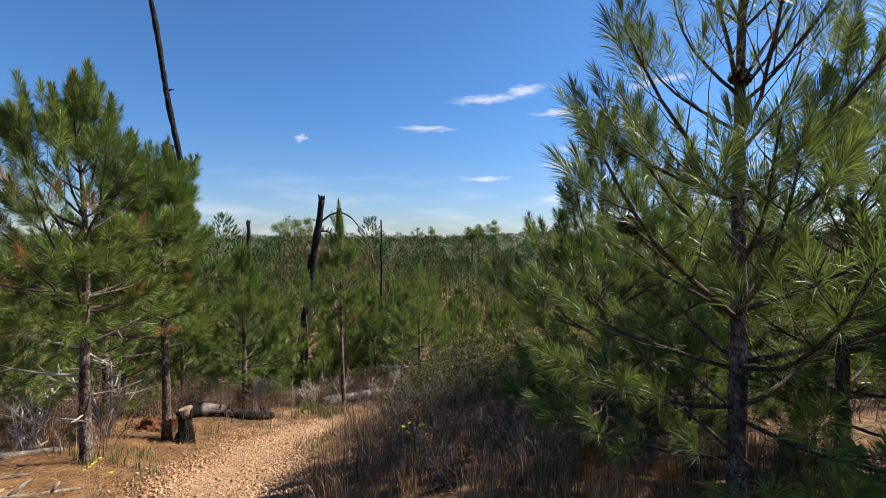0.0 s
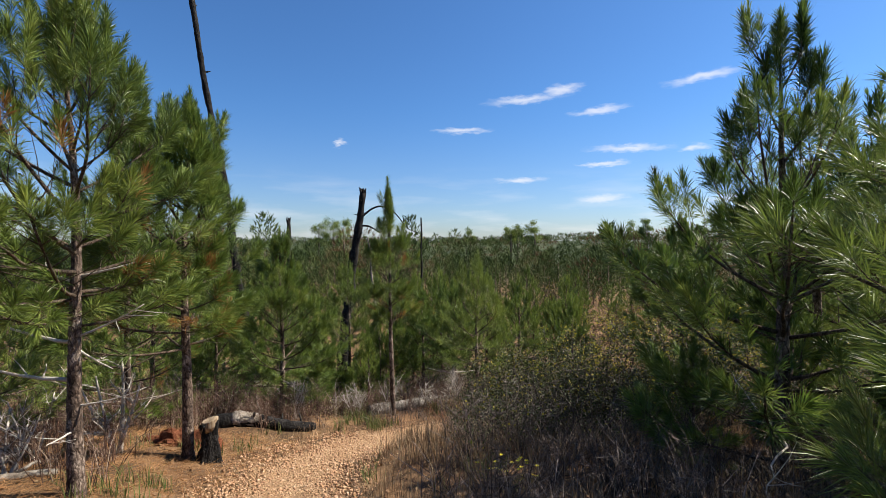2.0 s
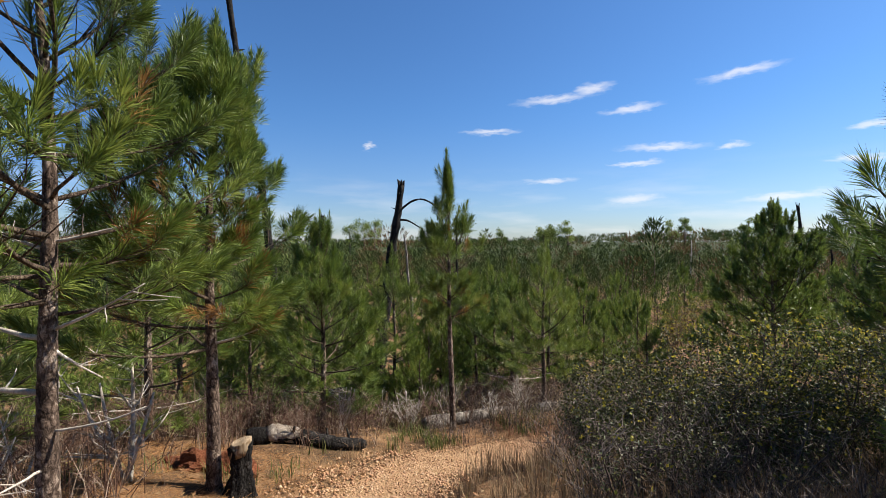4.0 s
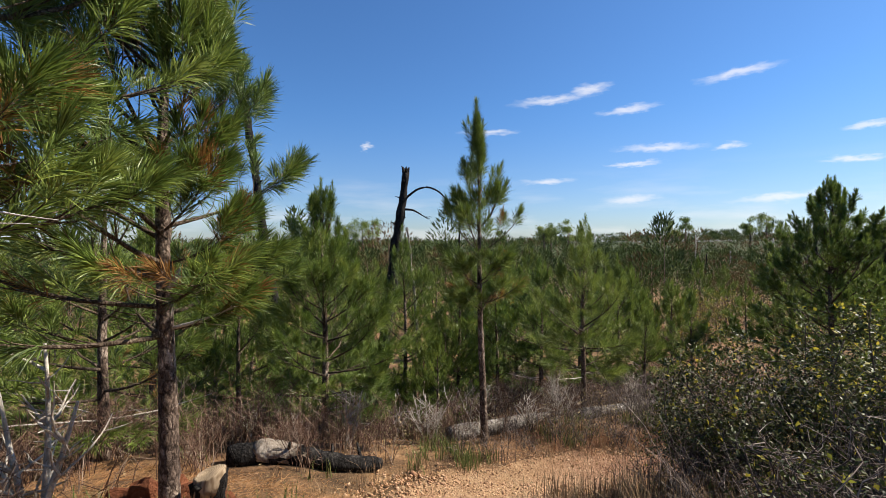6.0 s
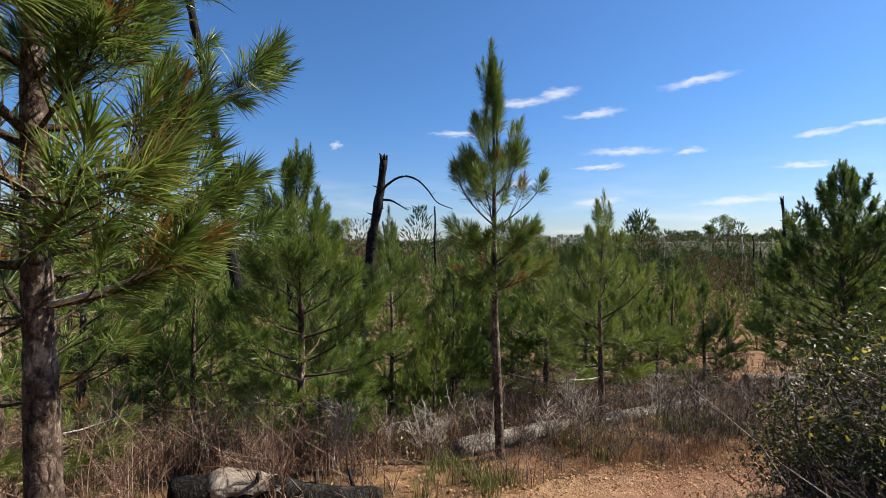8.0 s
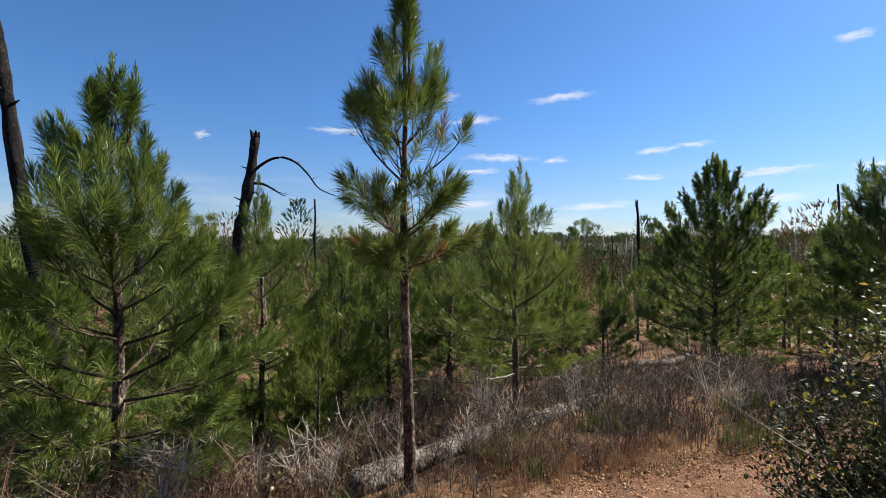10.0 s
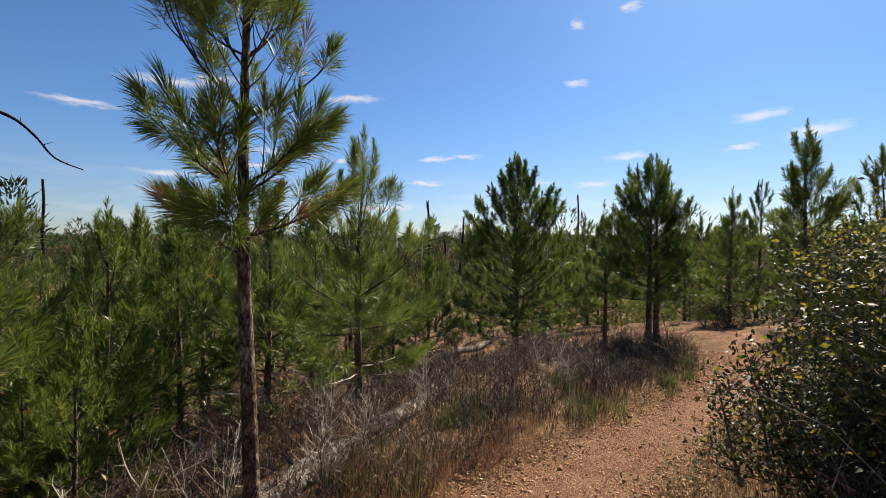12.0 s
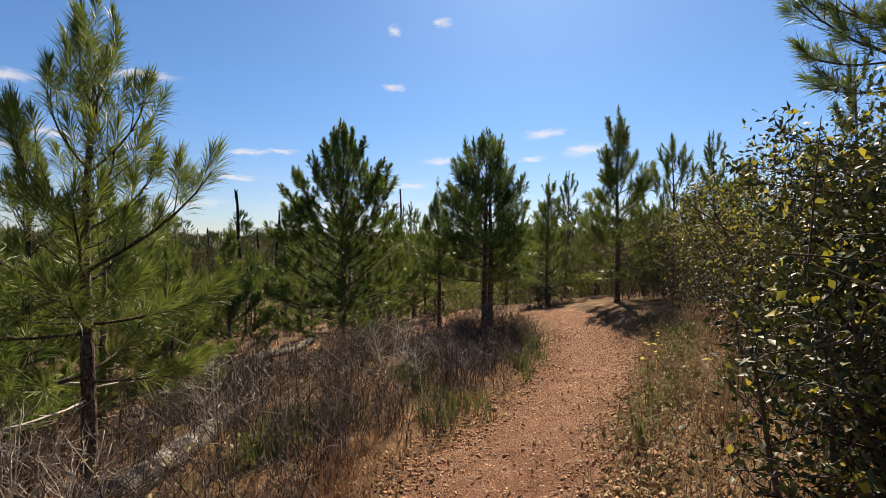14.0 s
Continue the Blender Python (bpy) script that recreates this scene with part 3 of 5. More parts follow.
    for i in range(rng.integers(3, 6)):
        a = rng.uniform(0, 6.28)
        d = unit((0.52 * math.cos(a), 0.52 * math.sin(a), 1))
        shoots.append((top - UP * rng.uniform(0.12, 0.30) + d * 0.06, d, rng.uniform(0.28, 0.44), 0.70))
    if detail == 2:
        nv = needles(shoots, rng, per, 0.195, wide)
        dv = needles(dead, rng, per // 2, 0.17, wide) if dead else None
    else:
        nv = needles(shoots, rng, 34 if detail == 1 else 17, 0.23 if detail == 1 else 0.25, 0.017 if detail == 1 else 0.027, False)
        dv = needles(dead, rng, 18, 0.2, 0.016, False) if dead else None
    wood = np.concatenate([l[0] for l in limbs])          # cones sit on the wood next to where they are wanted
    cone_at = [wood[np.argmin(np.linalg.norm(wood - np.array(c), axis=1))] for c in cones]
    return dict(trunk=trunk, limbs=limbs, bare=bare, needles=nv, dead=dv, cones=cone_at, rng=rng)


def cone_mesh():
    """A pine cone of overlapping scales round a core."""
    s = Soup()
    for ring in range(7):
        z = -0.045 + ring * 0.014
        r = 0.028 * math.sin(math.pi * (ring + 1.2) / 9) + 0.008
        for i in range(9):
            a = 6.283 * (i + 0.5 * (ring % 2)) / 9
            c, t = np.array((math.cos(a), math.sin(a), 0)), np.array((-math.sin(a), math.cos(a), 0))
            p = c * r * 0.5 + UP * z
            tip = c * (r + 0.012) + UP * (z + 0.012)
            s.add([p - t * 0.008, p + t * 0.008, tip + t * 0.007, tip - t * 0.007, tip - UP * 0.006], [[0, 1, 2], [0, 2, 3], [3, 2, 4]])
    v, f = tube([(0, 0, -0.05), (0, 0, -0.02), (0, 0, 0.03), (0, 0, 0.055)], [0.008, 0.022, 0.018, 0.004], 8)
    s.add(v, f)
    return mesh_from("cone", *s.data(), M_cone)


CONE = cone_mesh()


def near_pine(x, y, label, turn=0.0, dz=0.0, **kw):
    """A pine near the trail: every limb is a part of its own."""
    d = make_pine(root=(x, y), **kw)
    ob = thing("pine_tree", (x, y, gz(x, y) - 0.03 + dz), label, "pine tree", "young pines", turn=turn)
    part("trunk", mesh_from("trunk", *d["trunk"], M_bark, True), ob, "flaking grey-brown bark")
    for l in d["limbs"]:
        part("limb", mesh_from("limb", *l, M_limb, True), ob)
    for l in d["bare"]:
        part("dead_limb", mesh_from("dead_limb", *l, M_bleach, True), ob, "bare bleached dead limb")
    part("crown", mesh_from("crown", *d["needles"], M_needle), ob, "long green needles in brushes")
    if d["dead"]:
        part("dead_needles", mesh_from("dead_needles", *d["dead"], M_needle_dead), ob, "rust-brown dying needles")
    for c in d["cones"]:
        for k in range(2):
            o = part("cone", CONE, ob, "dark open pine cone")
            o.matrix_basis = pose(c[0] + 0.04 * k, c[1] + 0.02 * k, c[2], 60 + 80 * k, 20, 50 * k) @ Matrix.Scale(1.05, 4)
    return ob


def far_pine(x, y, label, detail=1, **kw):
    d = make_pine(detail=detail, **kw)
    ob = thing("pine_tree", (x, y, gz(x, y) - 0.05), label, "pine tree", "young pines further off")
    s = Soup()
    s.add(*d["trunk"])
    for l in d["limbs"] + d["bare"]:
        s.add(*l)
    part("trunk", mesh_from("trunk", *s.data(), M_bark, True), ob)
    part("crown", mesh_from("crown", *d["needles"], M_needle_far), ob)
    if d["dead"]:
        part("dead_needles", mesh_from("dead_needles", *d["dead"], M_needle_dead), ob, "rust-brown dying needles")
    return ob


# ---- the pines along the trail ----
GREEN = "young long-needled green pine "
near_pine(1.90, 2.97, GREEN + "and dark cones, beside the trail", seed=3, h=5.0, crown=0.10, radius=1.6, r0=0.058, dead_limbs=0, spacing=0.36, fullness=0.95, fill=0.4, brown=0.01, per=125, wide=0.0042,
          cones=((-0.70, -0.27, 2.16), (0.72, 0.05, 2.42), (-0.1, -0.1, 3.05)))
near_pine(1.87, 5.40, GREEN + "on a dense full crown", seed=5, h=3.95, crown=0.06, radius=1.45, r0=0.06, dead_limbs=2, fullness=0.95, spacing=0.32, fill=0.5)
near_pine(-4.00, 5.14, GREEN + "above a bare grey trunk with dead limbs", seed=7, h=4.45, crown=0.34, radius=1.5, r0=0.058, dead_limbs=3, brown=0.05, per=150, wide=0.0056, fill=0.8, fullness=1.4, spacing=0.22,
          stubs=((1.02, 178, 2, 1.0, 0.021), (1.34, 175, 6, 1.0, 0.018), (1.86, 170, 10, 0.6, 0.014), (1.38, 5, 22, 0.65, 0.012), (1.30, 20, -40, 0.35, 0.012), (1.9, 15, 12, 0.6, 0.012)))
near_pine(-4.09, 6.79, GREEN + "and some rusty needles, behind a stump", seed=11, h=4.45, crown=0.31, radius=1.5, r0=0.060, dead_limbs=0, brown=0.06, per=160, wide=0.0056, fill=0.85, fullness=1.5, spacing=0.19,
          stubs=((1.62, -10, 48, 0.22, 0.026), (1.40, 0, 14, 0.5, 0.013)), rust=((1.75, -20), (2.15, -10), (2.0, 200)))
near_pine(-2.25, 10.40, "tall slender pine with an open crown and one rusty whorl", turn=165, seed=14, h=4.75, crown=0.39, steep=18, radius=0.66, r0=0.046, dead_limbs=0, brown=0.04, lean=(0.10, 0.0), spacing=0.40, rusty=1.95, fill=0.3, fullness=0.8, per=150, wide=0.0052)
near_pine(-4.80, 11.10, GREEN + "from a low crown, dark inside", seed=17, h=4.35, crown=0.14, radius=1.3, r0=0.058, dead_limbs=4, fullness=1.2, spacing=0.26)
near_pine(-0.62, 12.35, "slim young pine with steep limbs and a bare dark stem", seed=19, h=3.5, crown=0.22, radius=1.0, r0=0.045, dead_limbs=3, fullness=0.8, spacing=0.36, fill=0.3, per=120, wide=0.0052)
near_pine(-4.10, 13.80, GREEN + "over a forked pale stem", seed=23, h=4.75, crown=0.24, radius=1.15, r0=0.05, dead_limbs=5, per=80, wide=0.007)
near_pine(5.56, 16.00, "dense dark-green pine with foliage down to the brush", seed=29, h=4.95, crown=0.03, radius=2.05, r0=0.07, dead_limbs=0, fullness=1.3, spacing=0.20, per=64, wide=0.016, fill=0.9)
near_pine(6.40, 12.90, "dark-green pine on a bare reddish trunk", seed=31, h=4.1, crown=0.24, radius=1.4, r0=0.06, dead_limbs=1, per=56, wide=0.0115, spacing=0.27)
near_pine(6.95, 13.05, "dark-green pine standing close to its twin", seed=37, h=4.25, crown=0.24, radius=1.4, r0=0.06, dead_limbs=1, per=56, wide=0.0115, spacing=0.27)
near_pine(6.95, 14.35, "thin pine behind two darker ones", seed=41, h=3.6, crown=0.24, radius=0.8, r0=0.045, dead_limbs=2, per=56, wide=0.0095)
near_pine(11.30, 13.30, "narrow cone-shaped young pine at the trail bend", seed=43, h=3.9, crown=0.12, radius=0.9, r0=0.05, dead_limbs=1, per=56, wide=0.0095)
near_pine(8.20, 10.70, "upright pine rising over leafy shrubs", seed=47, h=4.2, crown=0.12, radius=1.05, r0=0.05, dead_limbs=1, per=56, wide=0.0095, spacing=0.27, fullness=1.1)
near_pine(3.55, 7.45, "open-crowned pine rising behind the shrubs", seed=53, h=4.5, crown=0.42, radius=1.0, r0=0.062, dead_limbs=2, open_top=0.3, per=80, wide=0.007)
near_pine(-6.60, 5.90, GREEN + "in a dense row", seed=59, h=4.1, crown=0.08, radius=1.4, r0=0.06, dead_limbs=4, per=80, wide=0.007)
near_pine(-6.30, 8.60, GREEN + "in a dense row", seed=61, h=3.9, crown=0.08, radius=1.35, r0=0.058, dead_limbs=3, brown=0.03, per=80, wide=0.007)

near_pine(3.75, 4.30, GREEN + "in the shade behind the first pine", seed=63, h=4.2, crown=0.12, radius=1.5, r0=0.06, dead_limbs=2, per=80, wide=0.0075)
# added to cast shade leftwards over the slope
near_pine(4.70, 2.70, GREEN + "with low full crown, added for shade", seed=67, h=4.4, crown=0.08, radius=1.6, r0=0.06, dead_limbs=2, per=80, wide=0.0075)
# added to keep the litter round the first pine in shade
near_pine(3.65, 2.70, GREEN + "added to shade the litter", seed=62, h=3.7, crown=0.06, radius=1.3, r0=0.05, dead_limbs=0, per=60, wide=0.009)
# added as a caster that darkens the brush to its left
near_pine(3.30, 6.20, GREEN + "added to shade the slope", seed=66, h=3.7, crown=0.06, radius=1.35, r0=0.05, dead_limbs=0, per=56, wide=0.010, spacing=0.28)
# added further back for the same shade on the slope
near_pine(5.30, 4.60, GREEN + "with low full crown, added for shade", seed=64, h=4.0, crown=0.08, radius=1.5, r0=0.06, dead_limbs=0, per=60, wide=0.009)
near_pine(-5.60, 3.90, GREEN + "reaching over pine straw", seed=70, h=4.2, crown=0.2, radius=1.4, r0=0.06, dead_limbs=4, per=100, wide=0.0065)

# the close thicket behind the slender pine
THICKET = [near_pine(-2.95, 13.9, GREEN + "in a close thicket", seed=401, h=3.5, crown=0.1, radius=0.95, r0=0.045, dead_limbs=2, per=44, wide=0.010),
           near_pine(-2.15, 14.5, GREEN + "in a close thicket", seed=403, h=3.35, crown=0.08, radius=0.9, r0=0.042, dead_limbs=2, per=44, wide=0.010, brown=0.02),
           near_pine(-1.25, 13.7, GREEN + "with a pale crooked stem", seed=405, h=3.1, crown=0.16, radius=0.95, r0=0.045, dead_limbs=3, per=44, wide=0.010)]
for i, (px, py, size) in enumerate([(-0.35, 14.5, 0.98), (-4.65, 12.9, 0.85), (-6.5, 11.5, 1.12), (2.1, 14.9, 0.72), (-3.5, 12.7, 0.62), (0.9, 14.2, 0.68), (-7.3, 10.5, 1.15), (-5.5, 13.9, 1.0), (-1.7, 15.6, 1.08)]):
    copy_thing(THICKET[i % 3], pose(px, py, gz(px, py) - 0.03, 0, 0, 71 * i + 20) @ Matrix.Scale(size, 4))

for i, (px, py, size) in enumerate([(2.05, 4.55, 0.30), (1.35, 5.75, 0.42), (2.75, 5.1, 0.45), (3.0, 3.7, 0.34), (2.6, 6.3, 0.5), (3.5, 5.6, 0.6)]):
    copy_thing(THICKET[i % 3], pose(px, py, gz(px, py) - 0.03, 0, 0, 53 * i) @ Matrix.Scale(size, 4))

# ---- pines further off, from a few kinds ----
KINDS = [far_pine(-7.2, 11.9, "young pine with yellowish-green needles in a thicket", seed=71, h=3.7, crown=0.1, radius=1.15, r0=0.05),
         far_pine(-2.6, 15.9, "young green pine standing in a thicket", seed=73, h=3.9, crown=0.08, radius=1.25, r0=0.05),
         far_pine(0.6, 15.2, "young pine with thin lower limbs", seed=79, h=3.4, crown=0.1, radius=1.0, r0=0.045),
         far_pine(2.6, 17.6, "small dense green pine above dry brush", seed=83, h=3.1, crown=0.06, radius=1.0, r0=0.042, brown=0.04),
         far_pine(-9.0, 8.6, "full young pine with a wide green crown", seed=89, h=4.3, crown=0.06, radius=1.4, r0=0.055),
         far_pine(-1.2, 19.5, "tall young pine with open limbs", seed=97, h=4.6, crown=0.15, radius=1.2, r0=0.055, open_top=0.2)]

# the same kinds seen from afar
LOW = [far_pine(-16.0, 24.0, "young green pine in the wide thicket", 0, seed=171, h=3.8, crown=0.06, radius=1.2, r0=0.05),
       far_pine(-12.0, 27.0, "young green pine in the wide thicket", 0, seed=173, h=4.1, crown=0.06, radius=1.3, r0=0.05),
       far_pine(5.0, 29.0, "small green pine in the wide thicket", 0, seed=179, h=3.2, crown=0.06, radius=1.05, r0=0.05),
       far_pine(13.0, 27.0, "pine with some rust-brown needles", 0, seed=181, h=3.6, crown=0.08, radius=1.15, r0=0.05, brown=0.08)]


def scatter_pines():
    rng = np.random.default_rng(5)
    placed = [(o.location.x, o.location.y) for o in bpy.data.objects if o.name.startswith("pine_tree")]
    made = 0
    tries = 0
    while made < 240 and tries < 20000:
        tries += 1
        # rows thin out with distance
        a = rng.uniform(-62, 100)
        r = 6 + 38 * rng.random()
        x, y = -1.0 + r * math.sin(radians(a)), 5.0 + r * math.cos(radians(a))
        if trail_distance(x, y) < 1.9 or (-6.5 < x <= -3.3 and y < 12.3) or (-3.3 < x < 6.0 and y < (13.1 if x < 1 else 14.2)) or (x > 3.0 and y < 12 and x < 8.5):
            continue
        if 1.0 < x < 12 and 11.5 < y < 19:          # the clearing past the bend
            continue
        if 2.0 < x < 9 and 19 <= y < 30 and rng.random() < 0.6:
            continue
        gap = 1.25 if r < 14 else 1.45 if r < 20 else 1.8
        if any((x - p) ** 2 + (y - q) ** 2 < gap ** 2 for p, q in placed):
            continue
        placed.append((x, y))
        k = KINDS[rng.integers(len(KINDS))] if r < 21 else LOW[rng.integers(len(LOW))]
        s = rng.uniform(0.62, 1.12) if r < 21 else rng.uniform(0.6, 1.35)
        copy_thing(k, pose(x, y, gz(x, y) - 0.05, rng.normal(0, 2), rng.normal(0, 2), rng.uniform(0, 360)) @ Matrix.Scale(s, 4))
        made += 1


scatter_pines()
_r = random.Random(77)
for i in range(8):
    px, py = _r.uniform(-7.5, -2.2), _r.uniform(11.6, 15.5)
    copy_thing(KINDS[i % 6], pose(px, py, gz(px, py) - 0.05, 0, 0, 97 * i) @ Matrix.Scale(_r.uniform(0.38, 0.6), 4))
for i, (px, py) in enumerate([(12.6, 15.2), (14.2, 12.6), (13.2, 10.4), (10.6, 16.8), (15.4, 16.0), (10.2, 9.0), (12.0, 8.9), (14.5, 8.2), (16.5, 11.0), (9.2, 17.6), (17.5, 14.0), (12.4, 18.4)]):
    copy_thing(KINDS[i % 6], pose(px, py, gz(px, py) - 0.05, 0, 0, 57 * i) @ Matrix.Scale(0.8 + 0.05 * (i % 5), 4))


def far_woods():
    """Woods from the thicket to the horizon: pines, and some oaks in autumn brown."""
    rng = np.random.default_rng(9)
    green, brown, stems = [], [], Soup()
    n = 5200
    a = np.radians(rng.uniform(-75, 125, n))
    r = 40 * (900 / 40) ** (rng.random(n) ** 0.95)
    x, y = -1 + r * np.sin(a), 6 + r * np.cos(a)
    z = ground_z(x, y)
    h = rng.uniform(2.6, 5.6, n) * (1 + 0.5 * smooth(150, 500, r)) * np.where(rng.random(n) < 0.03, 1.7, 1.0)
    kind = (rng.random(n) + 0.35 * waves(x, y, 0.06, 3.0)) > 0.86
    for i in range(n):
        m = int(np.clip(19000 / r[i], 18, 400))
        q = rng.random(m) ** 0.8
        w = (0.30 if not kind[i] else 0.36) * h[i] * (1 + r[i] / 190)
        rad = w * ((1 - q) ** 0.8 + 0.12) if not kind[i] else w * np.sqrt(np.clip(1 - (2 * q - 1.0) ** 2, 0.05, 1))
        b = rng.uniform(0, 6.28, m)
        rr = rad * np.sqrt(rng.random(m))
        c = np.stack([x[i] + rr * np.cos(b), y[i] + rr * np.sin(b), z[i] + h[i] * (0.16 + 0.84 * q)], -1)
        size = h[i] * (0.017 + 0.00036 * r[i])
        out = unit(np.stack([np.cos(b) * 0.8, np.sin(b) * 0.8, 0.5 + 0.8 * q], -1) + rng.normal(0, 0.35, (m, 3)))
        side = unit(np.cross(out, rng.normal(size=(m, 3)))) * size * 0.24
        v = np.stack([c - side, c + side, c + out * size * 1.9], 1)
        (brown if kind[i] else green).append(v.reshape(-1, 3))
        if r[i] < 130:
            stems.add(*tube([(x[i], y[i], z[i] - 0.1), (x[i], y[i], z[i] + h[i] * 0.8)], [0.06, 0.02], 3, cap=False))
    for name, vs, mat, lab in (("distant_pines", green, M_needle_wood, "green pine woods reaching to the horizon"), ("distant_oaks", brown, M_leaf_brown, "low autumn-brown oaks among the pines")):
        v = np.concatenate(vs)
        stuff(name, v, np.arange(len(v)).reshape(-1, 3), mat, lab, "woods")
    stuff("distant_trunks", *stems.data(), M_bark, "thin grey trunks of the far woods", "tree trunks")


far_woods()


def tall_far_tree(seed, az, dist, top, label):
    """An old pine that stands out over the far woods: bare trunk and a rounded, broken crown."""
    rng = np.random.default_rng(seed)
    x, y = dist * math.sin(radians(az)), dist * math.cos(radians(az))
    z = gz(x, y)
    h = top - z
    ob = thing("old_pine", (x, y, z - 0.1), label, "tree", "old pines on the skyline")
    line = np.array([(0, 0, 0), (0.1, 0, h * 0.5), (0, 0.1, h * 0.92)])
    s = Soup()
    s.add(*tube(line, [0.3, 0.22, 0.08], 6))
    leaf = []
    for i in range(13):
        zz = h * rng.uniform(0.50, 0.97)
        pts, rr = bough((0.05, 0.05, zz), rng.uniform(0, 6.28), rng.uniform(0.1, 0.7), h * rng.uniform(0.10, 0.24), 0.4, rng, 0.07, n=4)
        s.add(*tube(pts, rr, 3))
        m = 150
        c = pts[-1] + rng.normal(0, 1, (m, 3)) * np.array((0.05, 0.05, 0.042)) * h
        d = unit(rng.normal(size=(m, 3)) + UP * 0.5)
        sd = unit(np.cross(d, rng.normal(size=(m, 3)))) * 0.07
        leaf.append(np.stack([c - sd, c + sd, c + d * 0.5], 1).reshape(-1, 3))
    part("trunk", mesh_from("trunk", *s.data(), M_bark), ob)
    v = np.concatenate(leaf)
    part("crown", mesh_from("crown", v, np.arange(len(v)).reshape(-1, 3), M_needle_far), ob)


for i, (az, dist, top) in enumerate([(-19.5, 150, 6.5), (-17.8, 155, 7.6), (-16.6, 150, 6.8), (-1.2, 190, 5.4), (3.6, 130, 5.2), (4.4, 132, 4.6), (6.5, 150, 6.8), (17.6, 170, 7.4), (18.9, 175, 7.8),
                                     (24.6, 160, 7.0), (26.0, 165, 7.6), (33.0, 180, 7.5), (40.0, 150, 6.0), (-30.0, 140, 7.0)]):
    tall_far_tree(200 + i, az, dist, top, "old pine with a flat broken crown on the skyline")

# ---- snags ----


def snag(x, y, top, r0, label, lean=(0.0, 0.0), bend=0.0, mat=None, seed=0, broken=True, branches=(), base=None):
    """A dead standing trunk with a broken top; branches are rows of offsets from the top, downwards and sideways."""
    rng = np.random.default_rng(seed)
    z = gz(x, y) if base is None else base
    h = top - z
    n = max(14, int(h / 0.22))
    f = np.linspace(0, 1, n)
    line = np.stack([lean[0] * f + bend * np.sin(f * 3.14) + 0.03 * np.sin(f * 17), lean[1] * f + 0.03 * np.sin(f * 13 + 1), h * f], -1)
    rad = r0 * (1 - 0.52 * f) * (1 + 0.07 * np.sin(f * 40)) * (1 + rng.normal(0, 0.04, n))
    ob = thing("snag", (x, y, z - 0.1), label, "dead tree", "burnt snags")
    s = Soup()
    s.add(*tube(line, rad, 14, 0.17, rng))
    if broken:
        for i in range(4):
            a = 6.28 * i / 4 + rng.uniform(0, 1)
            o = line[-1] + np.array((math.cos(a), math.sin(a), 0)) * rad[-1] * 0.6
            s.add(*tube([o - UP * 0.1, o + UP * rng.uniform(0.02, 0.2) + np.array((math.cos(a), math.sin(a), 0)) * 0.05, o + UP * rng.uniform(0.2, 0.38) + np.array((math.cos(a), math.sin(a), 0)) * 0.10], [rad[-1] * 0.5, rad[-1] * 0.33, 0.01], 5))
    part("trunk", mesh_from("trunk", *s.data(), mat or M_char, True), ob)
    for b in branches:
        p = np.array(b, float)
        q = resample(p + np.array((line[-1][0], line[-1][1], 0)), 0.12)
        q[1:, 1] += rng.normal(0, 0.015, len(q) - 1)
        s = Soup()
        s.add(*tube(q + np.array((0, 0, h)), np.linspace(0.06, 0.014, len(q)), 7, 0.1, rng))
        for k in range(4):
            j = int(len(q) * rng.uniform(0.45, 0.95))
            o = q[j] + np.array((0, 0, h))
            s.add(*tube([o, o + np.array((rng.uniform(-0.1, 0.25), 0, rng.uniform(-0.05, 0.16)))], [0.012, 0.004], 4))
        part("branch", mesh_from("branch", *s.data(), M_char, True), ob, "bent charred branch")
    for k in range(16 if h > 9 else 6 if h > 6 else 2):
        j = int(n * rng.uniform(0.4, 0.97))
        a = rng.uniform(0, 6.28)
        d = np.array((math.cos(a), math.sin(a), 0.3))
        part("branch_stub", mesh_from("branch_stub", *tube([line[j], line[j] + d * rad[j] * 1.6, line[j] + d * (rad[j] + rng.uniform(0.1, 0.25))], [0.035, 0.025, 0.008], 5), mat or M_char, True), ob)
    return ob


snag(-7.35, 23.6, 3.72, 0.30, "charred leaning snag with one long drooping branch", lean=(1.20, 0), bend=-0.12, seed=1,
     branches=([(-0.28, 0, -1.52), (0.0, 0, -1.12), (0.45, 0, -0.78), (0.9, 0, -0.66), (1.35, 0, -0.82), (1.75, 0, -1.20), (2.15, 0, -1.72), (2.75, 0, -1.98)],
               [(-0.22, 0, -1.60), (0.25, 0, -1.62), (0.6, 0, -1.80), (0.95, 0, -2.02)]))
snag(-7.05, 14.9, 11.2, 0.125, "tall thin burnt snag leaning over the pines", lean=(-2.6, 0), bend=0.04, seed=2)
snag(-14.7, 35.0, 2.9, 0.26, "short burnt black snag above the pines", seed=3)
snag(-6.0, 45.0, 3.6, 0.13, "thin burnt pole over distant pines", seed=4, broken=False)
snag(-6.9, 30.5, 1.6, 0.10, "grey leaning dead stem among pines", mat=M_logbark, seed=5, lean=(-0.7, 0), broken=False)
snag(23.2, 45.2, 4.0, 0.20, "burnt snag with a split top", seed=6, lean=(-0.5, 0))
snag(26.4, 45.0, 2.6, 0.16, "burnt leaning stub on the far slope", seed=7, lean=(0.7, 0))
snag(27.8, 45.0, 1.9, 0.18, "burnt black stub on the far slope", seed=8)
snag(29.2, 32.3, 4.2, 0.12, "thin straight burnt pole", seed=9, broken=False)
snag(31.0, 30.0, 2.6, 0.14, "thin burnt pole leaning", seed=10, broken=False, lean=(0.6, 0))
